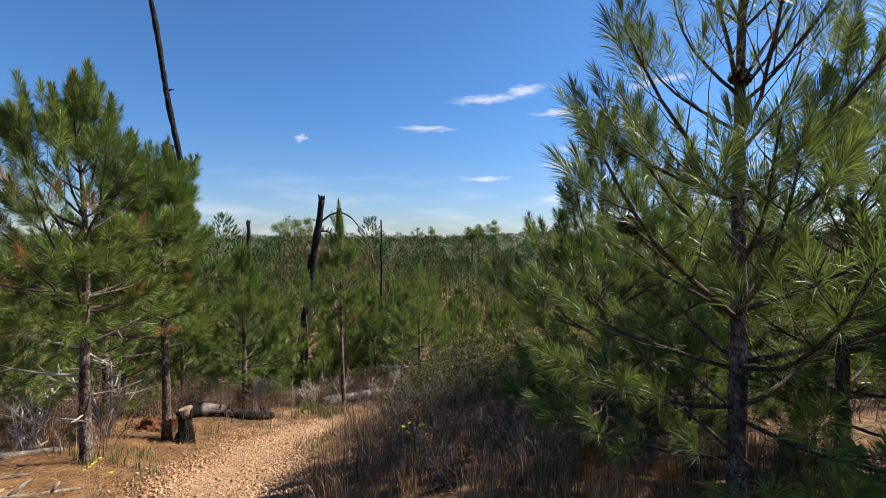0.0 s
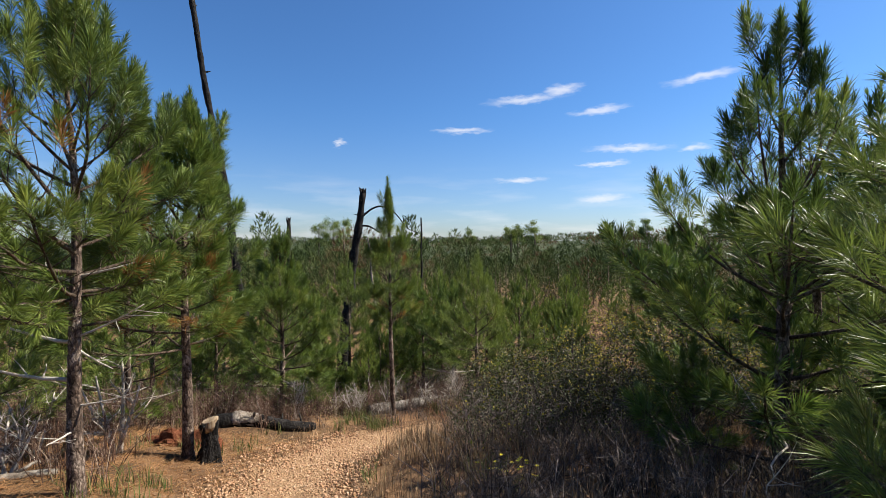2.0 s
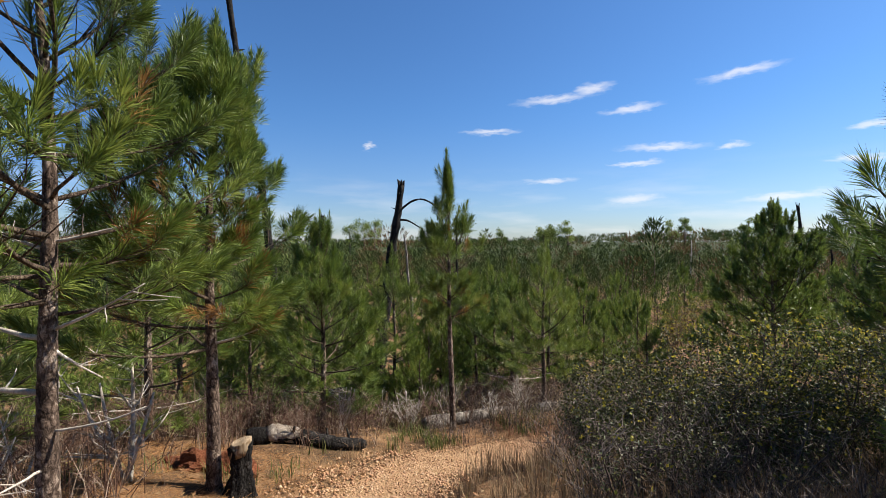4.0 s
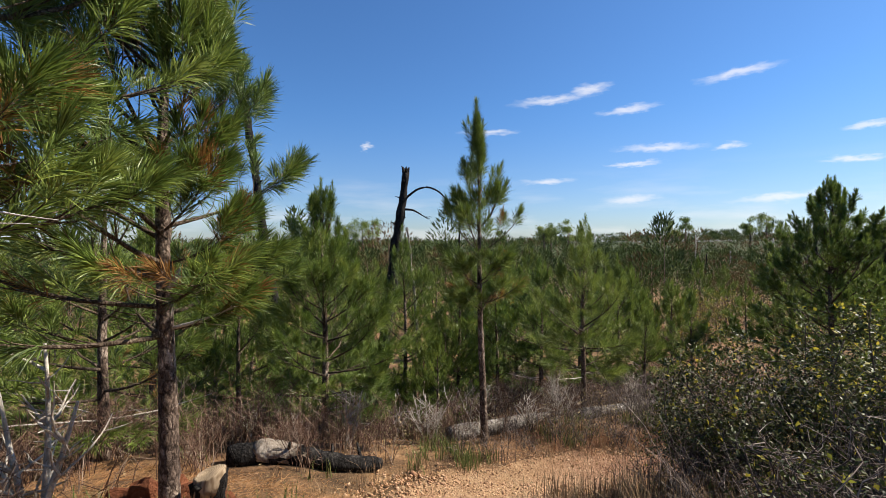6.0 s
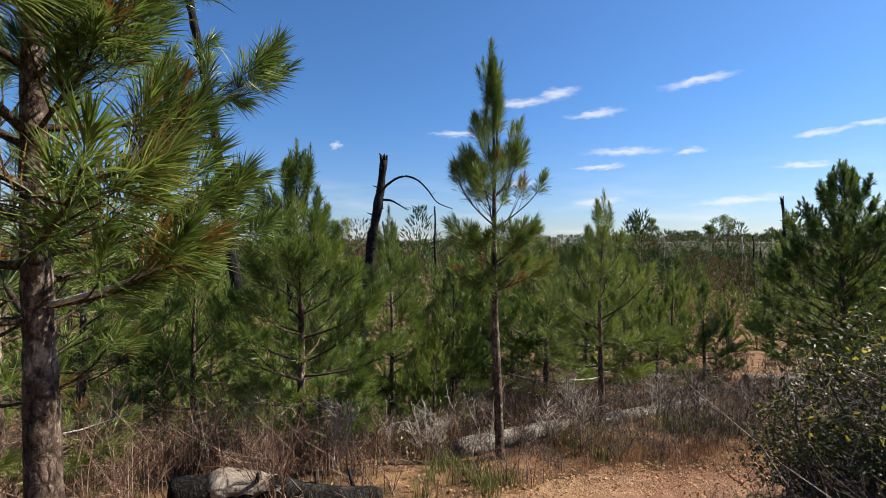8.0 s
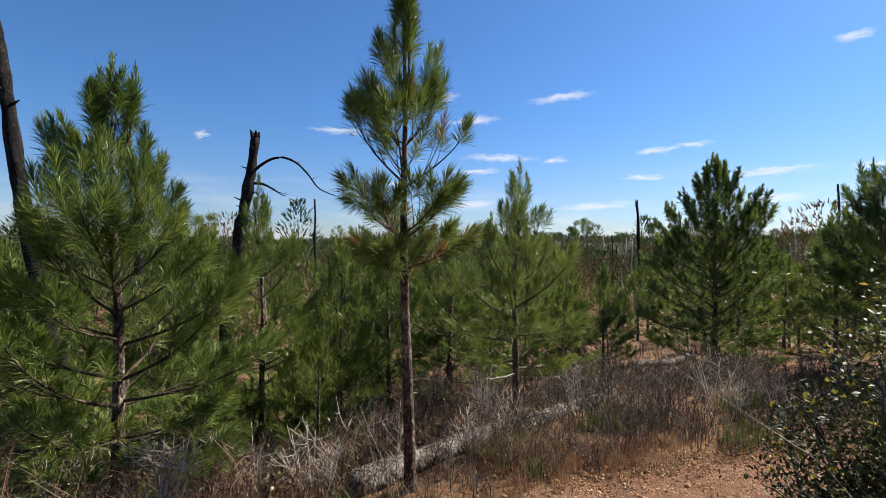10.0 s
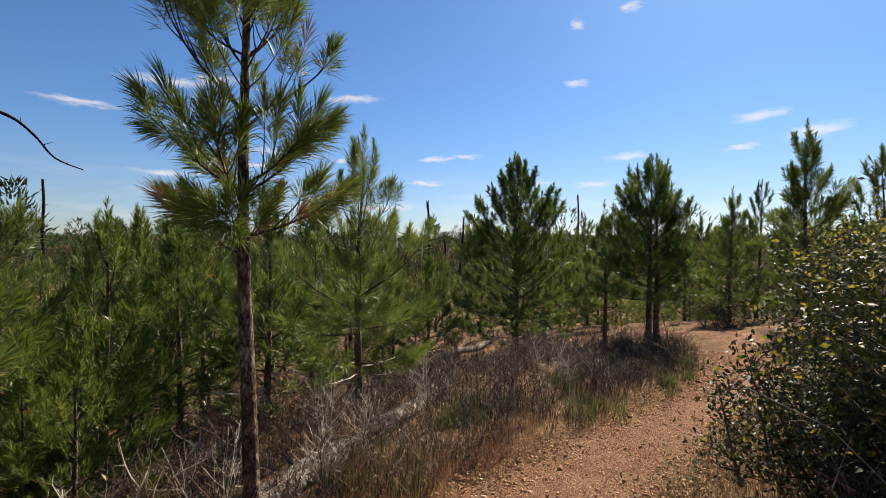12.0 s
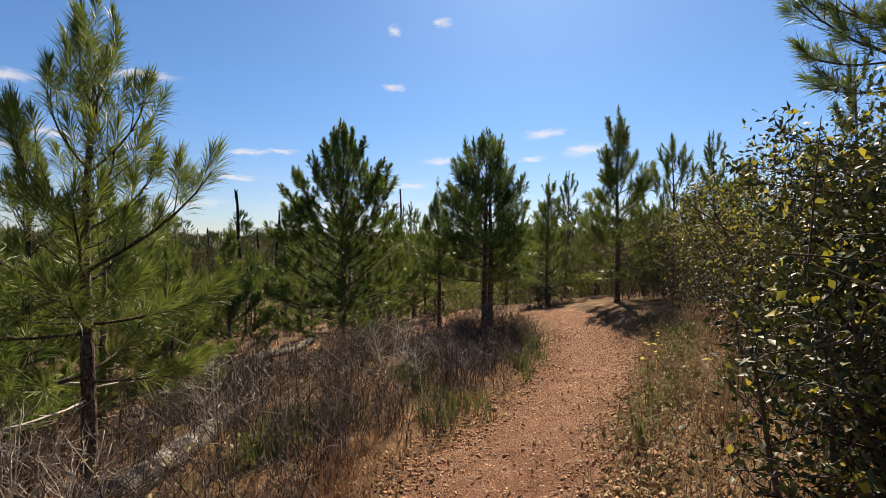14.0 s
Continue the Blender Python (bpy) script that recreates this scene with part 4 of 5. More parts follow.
for i in range(16):
    _r = random.Random(50 + i)
    _t = radians(_r.uniform(12, 48))
    _d = _r.uniform(42, 85)
    snag(_d * math.sin(_t), 6 + _d * math.cos(_t), _r.uniform(-1.2, 1.4), _r.uniform(0.08, 0.15), "grey dead trunk on the burnt slope", seed=60 + i, mat=_r.choice((M_char, M_bleach)), broken=False, lean=(_r.uniform(-0.4, 0.4), 0))

# ---- stump, logs, dead shrubs ----


def stump(x, y, r, h):
    rng = np.random.default_rng(4)
    ob = thing("stump", (x, y, gz(x, y) - 0.05), "charred black stump with a tan broken top", "stump")
    n, k = 16, 26
    f = np.linspace(0, 1, n)
    line = np.stack([0.05 * f + 0.02 * np.sin(f * 4), 0.02 * f, (h + 0.05) * f], -1)
    v, fc = tube(line, r * (0.92 + 0.16 * np.cos(f * 5.2)), k, 0.10, rng)
    a = np.arctan2(v[:, 1], v[:, 0] - 0.05 * v[:, 2] / h)
    # burnt-out furrows and spreading root feet
    grow = 0.12 * np.sin(3 * a + 1) + 0.09 * np.sin(7 * a + 4 * v[:, 2]) + np.exp(-v[:, 2] * 8) * 0.45 * np.maximum(0, np.sin(4 * a + 0.6)) ** 1.5
    v[:, 0] += np.cos(a) * grow * r
    v[:, 1] += np.sin(a) * grow * r
    v[:, 2] += np.where(v[:, 2] > 0.8 * h, 0.25 * (v[:, 0] - 0.05) + 0.02 * np.sin(9 * a), 0)
    part("bark", mesh_from("bark", v, fc, M_char, True), ob, "burnt black furrowed bark")
    top = np.stack([np.array((0.035, 0.0, h - 0.03)), np.array((0.05, 0, h + 0.03)), np.array((0.06, 0, h + 0.085)), np.array((0.06, 0, h + 0.09))])
    v, fc = tube(top, [r * 0.80, r * 0.86, r * 0.82, r * 0.76], 9, 0.08, rng)
    v[:, 2] += (v[:, 0] - 0.05) * 0.28 + (v[:, 1]) * 0.15
    part("broken_top", mesh_from("broken_top", v, fc, M_cut), ob, "weathered tan broken wood")


stump(-3.87, 6.80, 0.112, 0.46)


def log(name, label, a, b, r, mat, seed, sag=0.0, taper=0.75, torn=False):
    rng = np.random.default_rng(seed)
    n = int(np.hypot(b[0] - a[0], b[1] - a[1]) / 0.08) + 6
    f = np.linspace(0, 1, n)
    x = a[0] + (b[0] - a[0]) * f + 0.05 * np.sin(f * 5)
    y = a[1] + (b[1] - a[1]) * f + 0.04 * np.sin(f * 7)
    z = ground_z(a[0] + (b[0] - a[0]) * f, a[1] + (b[1] - a[1]) * f)
    z = np.convolve(np.pad(z, 6, "edge"), np.ones(13) / 13, "valid") + r * 0.62
    rad = r * (1 + (taper - 1) * f) * (1 + 0.04 * np.sin(f * 31))
    rad = rad * np.clip(0.78 + f / 0.05, 0, 1) * np.clip(0.7 + (1 - f) / 0.05, 0, 1)
    ob = thing(name, (a[0], a[1], gz(*a)), label, "log")
    o = np.array((a[0], a[1], gz(*a)))
    part("bole", mesh_from("bole", *tube(np.stack([x, y, z], -1) - o, rad, 16, 0.06, rng), mat, True), ob)
    if torn:      # pale wood laid bare at the thick end, tapering to a point along the top
        k0, k = max(1, int(n * 0.14)), int(n * 0.50)
        g = np.linspace(0, 1, k - k0)
        core = np.stack([x, y, z], -1)[k0:k] - o + UP * (0.03 - 0.03 * g)[:, None]
        v, fc = tube(core, r * (1.06 - 0.30 * g) * np.clip(0.72 + g / 0.2, 0, 1), 20, 0.13, rng)
        part("pale_end", mesh_from("pale_end", v, fc, M_pale, True), ob, "pale weathered bare wood")
        d = unit(np.array((x[0] - x[3], y[0] - y[3], 0.0)))
        t = np.cross(d, UP)
        for i in range(4):
            p = core[1] + t * rng.normal(0, r * 0.4) + UP * rng.uniform(-0.3, 0.7) * r
            q = p + d * rng.uniform(0.08, 0.16) + t * rng.normal(0, 0.03) - UP * rng.uniform(0.0, 0.08)
            part("splinter", mesh_from("splinter", *tube([p - d * 0.15, p + d * 0.06, q], [0.035, 0.028, 0.006], 6), M_pale), ob, "pale splintered wood")
    for i in range(3):
        j = rng.integers(3, n - 3)
        p = np.array((x[j], y[j], z[j])) - o
        part("branch_stub", mesh_from("branch_stub", *tube([p, p + np.array((rng.normal(0, 0.1), rng.normal(0, 0.1), r + 0.06))], [0.022, 0.012], 6), mat, True), ob)


log("fallen_log", "grey-barked fallen trunk lying in dry brush", (-2.75, 10.42), (1.25, 13.0), 0.115, M_logbark, 3)
log("burnt_log", "charred fallen log with a pale splintered end", (-4.72, 8.38), (-3.25, 8.95), 0.125, M_char, 5, torn=True, taper=0.6)
log("fallen_log", "grey fallen trunk on open ground", (4.4, 17.6), (7.2, 18.6), 0.12, M_logbark, 8)
log("fallen_log", "half-buried grey log under the pines", (-6.2, 4.9), (-4.6, 5.6), 0.05, M_pale, 9)
log("fallen_branch", "thin bleached branch on pine straw", (-4.7, 3.7), (-3.3, 4.2), 0.022, M_pale, 10)
log("fallen_branch", "thin bleached branch on pine straw", (-5.2, 4.3), (-4.1, 4.55), 0.026, M_pale, 12)


def dead_shrub(x, y, h, seed, label, mat=M_bleach, stems=5, r=0.02, grown=()):
    rng = np.random.default_rng(seed)
    ob = thing("dead_shrub", (x, y, gz(x, y) - 0.03), label, "shrub", "bleached dead shrubs")
    for i in range(stems):
        s = Soup()
        az, el, tall = grown[i] if i < len(grown) else (rng.uniform(0, 6.28), rng.uniform(1.0, 1.45), rng.uniform(0.65, 1))
        pts, rr = bough((rng.normal(0, 0.04), rng.normal(0, 0.04), 0), az, el, h * tall, 0.15, rng, r, 0.13, 8)
        s.add(*tube(pts, rr, 6))
        for k in range(6):
            j = rng.integers(2, 7)
            bp, br = bough(pts[j], rng.uniform(0, 6.28), rng.uniform(0.2, 1.0), h * rng.uniform(0.2, 0.45), 0.3, rng, r * 0.45, 0.3, 5)
            s.add(*tube(bp, br, 4, cap=False))
            for q in range(2):
                cp, cr = bough(bp[rng.integers(1, 4)], rng.uniform(0, 6.28), rng.uniform(0.1, 1.0), h * rng.uniform(0.08, 0.2), 0.2, rng, r * 0.22, 0.3, 4)
                s.add(*tube(cp, cr, 3, cap=False))
        part("stem", mesh_from("stem", *s.data(), mat, True), ob)


dead_shrub(-4.82, 6.57, 1.2, 1, "bleached white dead shrub with forked stems", stems=4, r=0.027, grown=((0.6, 1.5, 1.0), (3.3, 1.05, 0.85), (3.0, 1.25, 0.8), (0.1, 1.2, 0.75)))
dead_shrub(-5.35, 6.1, 0.8, 2, "bleached white dead shrub with forked stems", stems=3, r=0.016)
dead_shrub(-5.0, 5.5, 0.7, 3, "low tangle of bleached dead stems", stems=6, r=0.014)
dead_shrub(-3.9, 9.6, 0.8, 4, "thin grey dead shrub", stems=6, r=0.010)
dead_shrub(-3.1, 10.7, 0.75, 5, "thin grey dead shrub", stems=6, r=0.010)
dead_shrub(-1.6, 10.9, 0.6, 6, "thin grey dead shrub beside the log", stems=5, r=0.008)
dead_shrub(0.9, 12.6, 0.8, 7, "thin grey dead shrub", M_twig, stems=7, r=0.008)


def tangle():
    """Bleached and brown dead shrubs through the lower brush."""
    r = random.Random(12)
    n = 0
    while n < 42:
        x, y = r.uniform(-6.2, 4.2), r.uniform(9.4, 13.6)
        if trail_distance(x, y) < 1.15:
            continue
        n += 1
        pale = r.random() < 0.55
        dead_shrub(x, y, r.uniform(0.4, 0.95), 100 + n, "pale leafless shrub in the brush" if pale else "brown leafless shrub in the brush", M_bleach if pale else M_twig, stems=r.choice((4, 5, 6)), r=r.uniform(0.005, 0.009))


tangle()


def clay_bank():
    """The red clay root plate behind the stump."""
    bm = bmesh.new()
    bmesh.ops.create_icosphere(bm, subdivisions=4, radius=1.0)
    for v in bm.verts:
        n = noise.noise(v.co * 2.3) * 0.25 + noise.noise(v.co * 6.0) * 0.16 + noise.noise(v.co * 14.0) * 0.07
        v.co = Vector((v.co.x * 0.50, v.co.y * 0.26, v.co.z * 0.25)) * (1 + 1.6 * n)
    me = bpy.data.meshes.new("clay_mound")
    bm.to_mesh(me)
    bm.free()
    me.materials.append(M_clay)
    ob = tagged(new("clay_mound", me), "crumbling red clay mound behind the stump", "mound")
    ob.location = (-4.52, 7.25, gz(-4.52, 7.25) - 0.10)


clay_bank()

# ---- undergrowth ----
RNG = np.random.default_rng(21)


def prisms(p0, p1, p2, r):
    """Thin three-sided twigs, each bent once."""
    n = len(p0)
    d = unit(p2 - p0)
    u = unit(np.cross(d, unit(RNG.normal(size=(n, 3)))))
    w = np.cross(d, u)
    rings = []
    for p, k in ((p0, 1.0), (p1, 0.7), (p2, 0.25)):
        for a in (0, 2.094, 4.189):
            rings.append(p + (u * math.cos(a) + w * math.sin(a)) * (r * k)[:, None])
    v = np.stack(rings, 1).reshape(-1, 3)
    base = []
    for k in (0, 3):
        for i in range(3):
            j = (i + 1) % 3
            base += [[k + i, k + j, k + 3 + j], [k + i, k + 3 + j, k + 3 + i]]
    f = np.array(base)[None] + (np.arange(n) * 9)[:, None, None]
    return v, f.reshape(-1, 3)


def straight(p0, p2, r):
    """Thin straight three-sided twigs."""
    n = len(p0)
    d = unit(p2 - p0)
    u = unit(np.cross(d, unit(RNG.normal(size=(n, 3)))))
    w = np.cross(d, u)
    rings = [p + (u * math.cos(a) + w * math.sin(a)) * (r * k)[:, None] for p, k in ((p0, 1.0), (p2, 0.3)) for a in (0, 2.094, 4.189)]
    f = np.array([[i, (i + 1) % 3, 3 + (i + 1) % 3] for i in range(3)] + [[i, 3 + (i + 1) % 3, 3 + i] for i in range(3)])
    return np.stack(rings, 1).reshape(-1, 3), (f[None] + (np.arange(n) * 6)[:, None, None]).reshape(-1, 3)


def brush(spots, stems, height, r, lean=0.65, twigs=6):
    """Leafless brush: bent stems with side twigs on every spot."""
    s = np.asarray(spots)
    n = len(s) * stems
    b = np.repeat(s, stems, 0) + np.concatenate([RNG.normal(0, 0.07, (n, 2)), np.zeros((n, 1))], 1)
    h = height * RNG.uniform(0.3, 1.1, n) * (0.75 + 0.5 * np.repeat(waves(s[:, 0], s[:, 1], 3.1, 0.7), stems))
    a = RNG.uniform(0, 6.283, n)
    o = np.abs(RNG.normal(0, lean, n)) * h
    tip = b + np.stack([np.cos(a) * o, np.sin(a) * o, h], -1)
    mid = b + (tip - b) * 0.5 + np.stack([-np.cos(a) * o * 0.15, -np.sin(a) * o * 0.15, h * 0.08], -1)
    v, f = prisms(b, mid, tip, np.full(n, r))
    k = np.repeat(np.arange(n), twigs)
    t = RNG.uniform(0.35, 1.0, len(k))[:, None]
    q = b[k] * (1 - t) ** 2 + 2 * mid[k] * t * (1 - t) + tip[k] * t * t
    e = unit(RNG.normal(size=(len(k), 3)) + UP * 0.7) * (h[k] * RNG.uniform(0.15, 0.55, len(k)))[:, None]
    v2, f2 = straight(q, q + e, np.full(len(k), r * 0.55))
    return np.concatenate([v, v2]), np.concatenate([f, f2 + len(v)])


def blades(spots, count, height, width, lean=0.5, spread=0.05):
    s = np.asarray(spots)
    n = len(s) * count
    b = np.repeat(s, count, 0) + np.concatenate([RNG.normal(0, spread, (n, 2)), np.full((n, 1), -0.02)], 1)
    h = height * RNG.uniform(0.4, 1.15, n)
    a = RNG.uniform(0, 6.283, n)
    o = np.abs(RNG.normal(0, lean, n)) * h
    c = np.stack([np.cos(a), np.sin(a), 0 * a], -1)
    side = np.stack([-np.sin(a), np.cos(a), 0 * a], -1) * width / 2
    mid = b + c * (o * 0.35)[:, None] + UP * (h * 0.6)[:, None]
    tip = b + c * o[:, None] + UP * (h * 0.95)[:, None]
    v = np.stack([b - side, b + side, mid - side * 0.8, mid + side * 0.8, tip], 1).reshape(-1, 3)
    f = np.array([[0, 1, 3], [0, 3, 2], [2, 3, 4]])[None] + (np.arange(n) * 5)[:, None, None]
    return v, f.reshape(-1, 3)


def leaves(centres, length, width, up=0.9):
    """Folded leaves with a pointed tip."""
    n = len(centres)
    d = unit(RNG.normal(size=(n, 3)) + UP * 0.1)
    nr = unit(RNG.normal(size=(n, 3)) + UP * up)
    s = unit(np.cross(nr, d))
    nr = np.cross(d, s)
    L = (length * RNG.uniform(0.6, 1.2, n))[:, None]
    W = (width * RNG.uniform(0.7, 1.2, n))[:, None]
    c = np.asarray(centres)
    v = np.stack([c, c + d * L * 0.45 + s * W / 2 + nr * W * 0.15, c + d * L * 0.5, c + d * L * 0.45 - s * W / 2 + nr * W * 0.15, c + d * L - nr * L * 0.08], 1).reshape(-1, 3)
    f = np.array([[0, 1, 2], [0, 2, 3], [1, 4, 2], [2, 4, 3]])[None] + (np.arange(n) * 5)[:, None, None]
    return v, f.reshape(-1, 3)


def spots(n, x0, x1, y0, y1, keep=lambda x, y: x > -99, off=1.0):
    """Random places on the ground in a rectangle, off the trail."""
    out = []
    while len(out) < n:
        x, y = RNG.uniform(x0, x1, 400), RNG.uniform(y0, y1, 400)
        k = (trail_distance(x, y) > off + RNG.normal(0, 0.10, 400)) & keep(x, y)
        x, y = x[k], y[k]
        z = ground_z(x, y)
        out += [(a, b, c) for a, b, c in zip(x, y, z)]
    return np.array(out[:n])


def clumpy(k, s, cut):
    return lambda x, y: waves(x, y, k, s) + 0.4 * waves(x, y, 2.7 * k, s + 1) > cut


def build_undergrowth():
    def put(name, vf, mat, label, category):
        stuff(name, *vf, mat, label, category)

    # grey brush beside the lower trail
    put("dry_brush", brush(spots(330, -2.0, 6.2, 10.5, 14.2, clumpy(1.3, 0.5, -0.45), 0.98), 7, 0.60, 0.0042), M_twig, "grey leafless brush beside the trail", "brush")
    put("rusty_brush", brush(spots(420, -8.0, -0.8, 9.0, 14.0, clumpy(1.1, 1.5, -0.5), 1.15), 7, 0.6, 0.0042), M_twig_red, "rusty leafless brush under the pines", "brush")
    put("shaded_brush", brush(spots(400, -0.9, 3.4, 3.8, 8.2, clumpy(1.2, 2.5, -0.4), 1.1), 7, 0.55, 0.0040), M_twig, "dry brown brush on the slope", "brush")
    put("thicket_brush", brush(spots(280, -9.5, -3.9, 5.4, 9.4, lambda x, y: (clumpy(1.2, 3.1, -0.35)(x, y)) & (np.hypot(x + 4.35, y - 7.0) > 0.75), 1.2), 7, 0.75, 0.0045), M_twig_red, "dry stems under the pines", "brush")
    put("far_brush", brush(spots(380, -10, 10, 14, 24, clumpy(0.8, 4.1, -0.3), 1.4), 5, 0.6, 0.008, twigs=4), M_twig_red, "dry brush between the pines", "brush")
    put("bend_brush", brush(spots(120, 2.5, 10, 6.4, 9.4, clumpy(1.0, 0.9, -0.4), 1.0), 6, 0.7, 0.005), M_twig, "dry brush behind the shrubs", "brush")
    put("edge_brush", brush(spots(150, -2.6, 6.0, 9.6, 12.2, lambda x, y: (trail_distance(x, y) < 1.5) & (y > 9.5 + 0.17 * x), 0.88), 6, 0.42, 0.0036), M_twig, "low grey brush at the path edge", "brush")
    put("ground_brush", brush(spots(560, -9, 4, 12.4, 19, off=1.3), 5, 0.55, 0.006, twigs=4), M_twig_red, "low rusty brush under the pines", "brush")
    # grasses
    put("dry_grass", blades(spots(900, -2.6, 3.6, 1.6, 8.2, clumpy(1.7, 0.3, -0.2), 0.85), 16, 0.34, 0.0055), M_grass_dry, "tan dry grass along the trail", "grass")
    put("dry_grass_lower", blades(spots(330, -5.5, 6.0, 8.5, 13.5, clumpy(1.9, 1.3, -0.1), 0.80), 14, 0.26, 0.005), M_grass_dry, "tan dry grass along the lower trail", "grass")
    put("rusty_grass", blades(spots(46, -1.6, 0.6, 10.3, 11.0, off=0.80), 34, 0.24, 0.004, 0.7, 0.07), M_grass_rust, "soft rust-coloured grass tufts", "grass")
    put("green_weeds", blades(spots(230, -3.0, 5.5, 9.0, 12.0, clumpy(2.4, 4.3, 0.2), 0.72), 20, 0.24, 0.009, 0.6), M_grass_green, "green grassy weeds at the trail edge", "weeds")
    put("green_weeds_upper", blades(spots(150, -6.0, 2.6, 2.0, 9.0, clumpy(2.0, 5.3, 0.3), 0.85), 14, 0.22, 0.008, 0.6), M_grass_green, "green weeds among dry grass", "weeds")
    # small-leaved weeds on the inner edge of the bend
    c = spots(330, -1.4, 6.0, 8.3, 9.9, lambda x, y: (y < 9.4 + 0.12 * x) & (y > 8.72 + 0.06 * x), 0.70)
    c = np.repeat(c, 26, 0) + np.concatenate([RNG.normal(0, 0.09, (330 * 26, 2)), np.abs(RNG.normal(0.02, 0.12, (330 * 26, 1)))], 1)
    put("edge_weeds", leaves(c, 0.035, 0.012, 0.9), M_weed, "small-leaved weeds at the trail edge", "weeds")
    put("edge_grass", blades(spots(420, -4.2, 5.5, 0.8, 11.5, lambda x, y: trail_distance(x, y) < 1.1, 0.52), 9, 0.13, 0.0045, 0.9, 0.06), M_grass_dry, "short dry grass creeping over the path edge", "grass")
    # low leafy sprigs in the brush
    c = spots(300, -6.5, 5.0, 9.3, 13.5, clumpy(1.6, 6.1, -0.2), 1.0)
    c = np.repeat(c, 24, 0) + np.concatenate([RNG.normal(0, 0.10, (300 * 24, 2)), np.abs(RNG.normal(0.16, 0.18, (300 * 24, 1)))], 1)
    put("leafy_sprigs", leaves(c, 0.045, 0.02), M_weed, "low leafy sprigs in the dry brush", "weeds")
    put("verge_grass", blades(spots(130, -1.4, 6.0, 8.2, 9.9, lambda x, y: (y < 9.4 + 0.12 * x) & (y > 8.72 + 0.06 * x), 0.66), 12, 0.2, 0.004, 0.8), M_grass_dry, "tan dry grass on the inner verge", "grass")
    # under the shrubs
    put("shrub_grass", blades(spots(260, -0.8, 4.0, 7.0, 8.9, off=0.9), 14, 0.26, 0.005, 0.6), M_grass_dry, "dry grass under the shrubs", "grass")
    # litter
    c = np.concatenate([spots(5200, -6.5, 6.5, 0.5, 14.0, off=0.55), spots(1900, -1.2, 5.5, 8.2, 9.6, lambda x, y: y < 9.4 + 0.12 * x, 0.6)])
    put("leaf_litter", leaves(c + UP * 0.012, 0.055, 0.03, 3.0), M_litter, "fallen brown leaves", "leaf litter")
    c = spots(3600, -4.0, 6.5, 1.0, 11.0, lambda x, y: trail_distance(x, y) < 0.9, -9)
    put("trail_litter", leaves(c + UP * 0.034, 0.045, 0.024, 3.0), M_litter, "fallen leaves on the path", "leaf litter")
    c = np.concatenate([spots(6000, -6.5, 5.5, 1.0, 12.5, clumpy(0.9, 0.9, -0.2), 0.6), spots(11000, -6.0, -2.6, 2.6, 8.2, off=0.72), spots(3800, 0.4, 3.2, 2.6, 5.2, off=0.72)])
    n = len(c)
    a = RNG.uniform(0, 6.283, n)
    d = np.stack([np.cos(a), np.sin(a), RNG.normal(0.05, 0.16, n)], -1) * RNG.uniform(0.08, 0.17, n)[:, None]
    c = c + UP * 0.012
    put("pine_straw", straight(c, c + d, np.full(n, 0.0022)), M_straw, "rust-brown pine straw on the ground", "pine straw")


build_undergrowth()


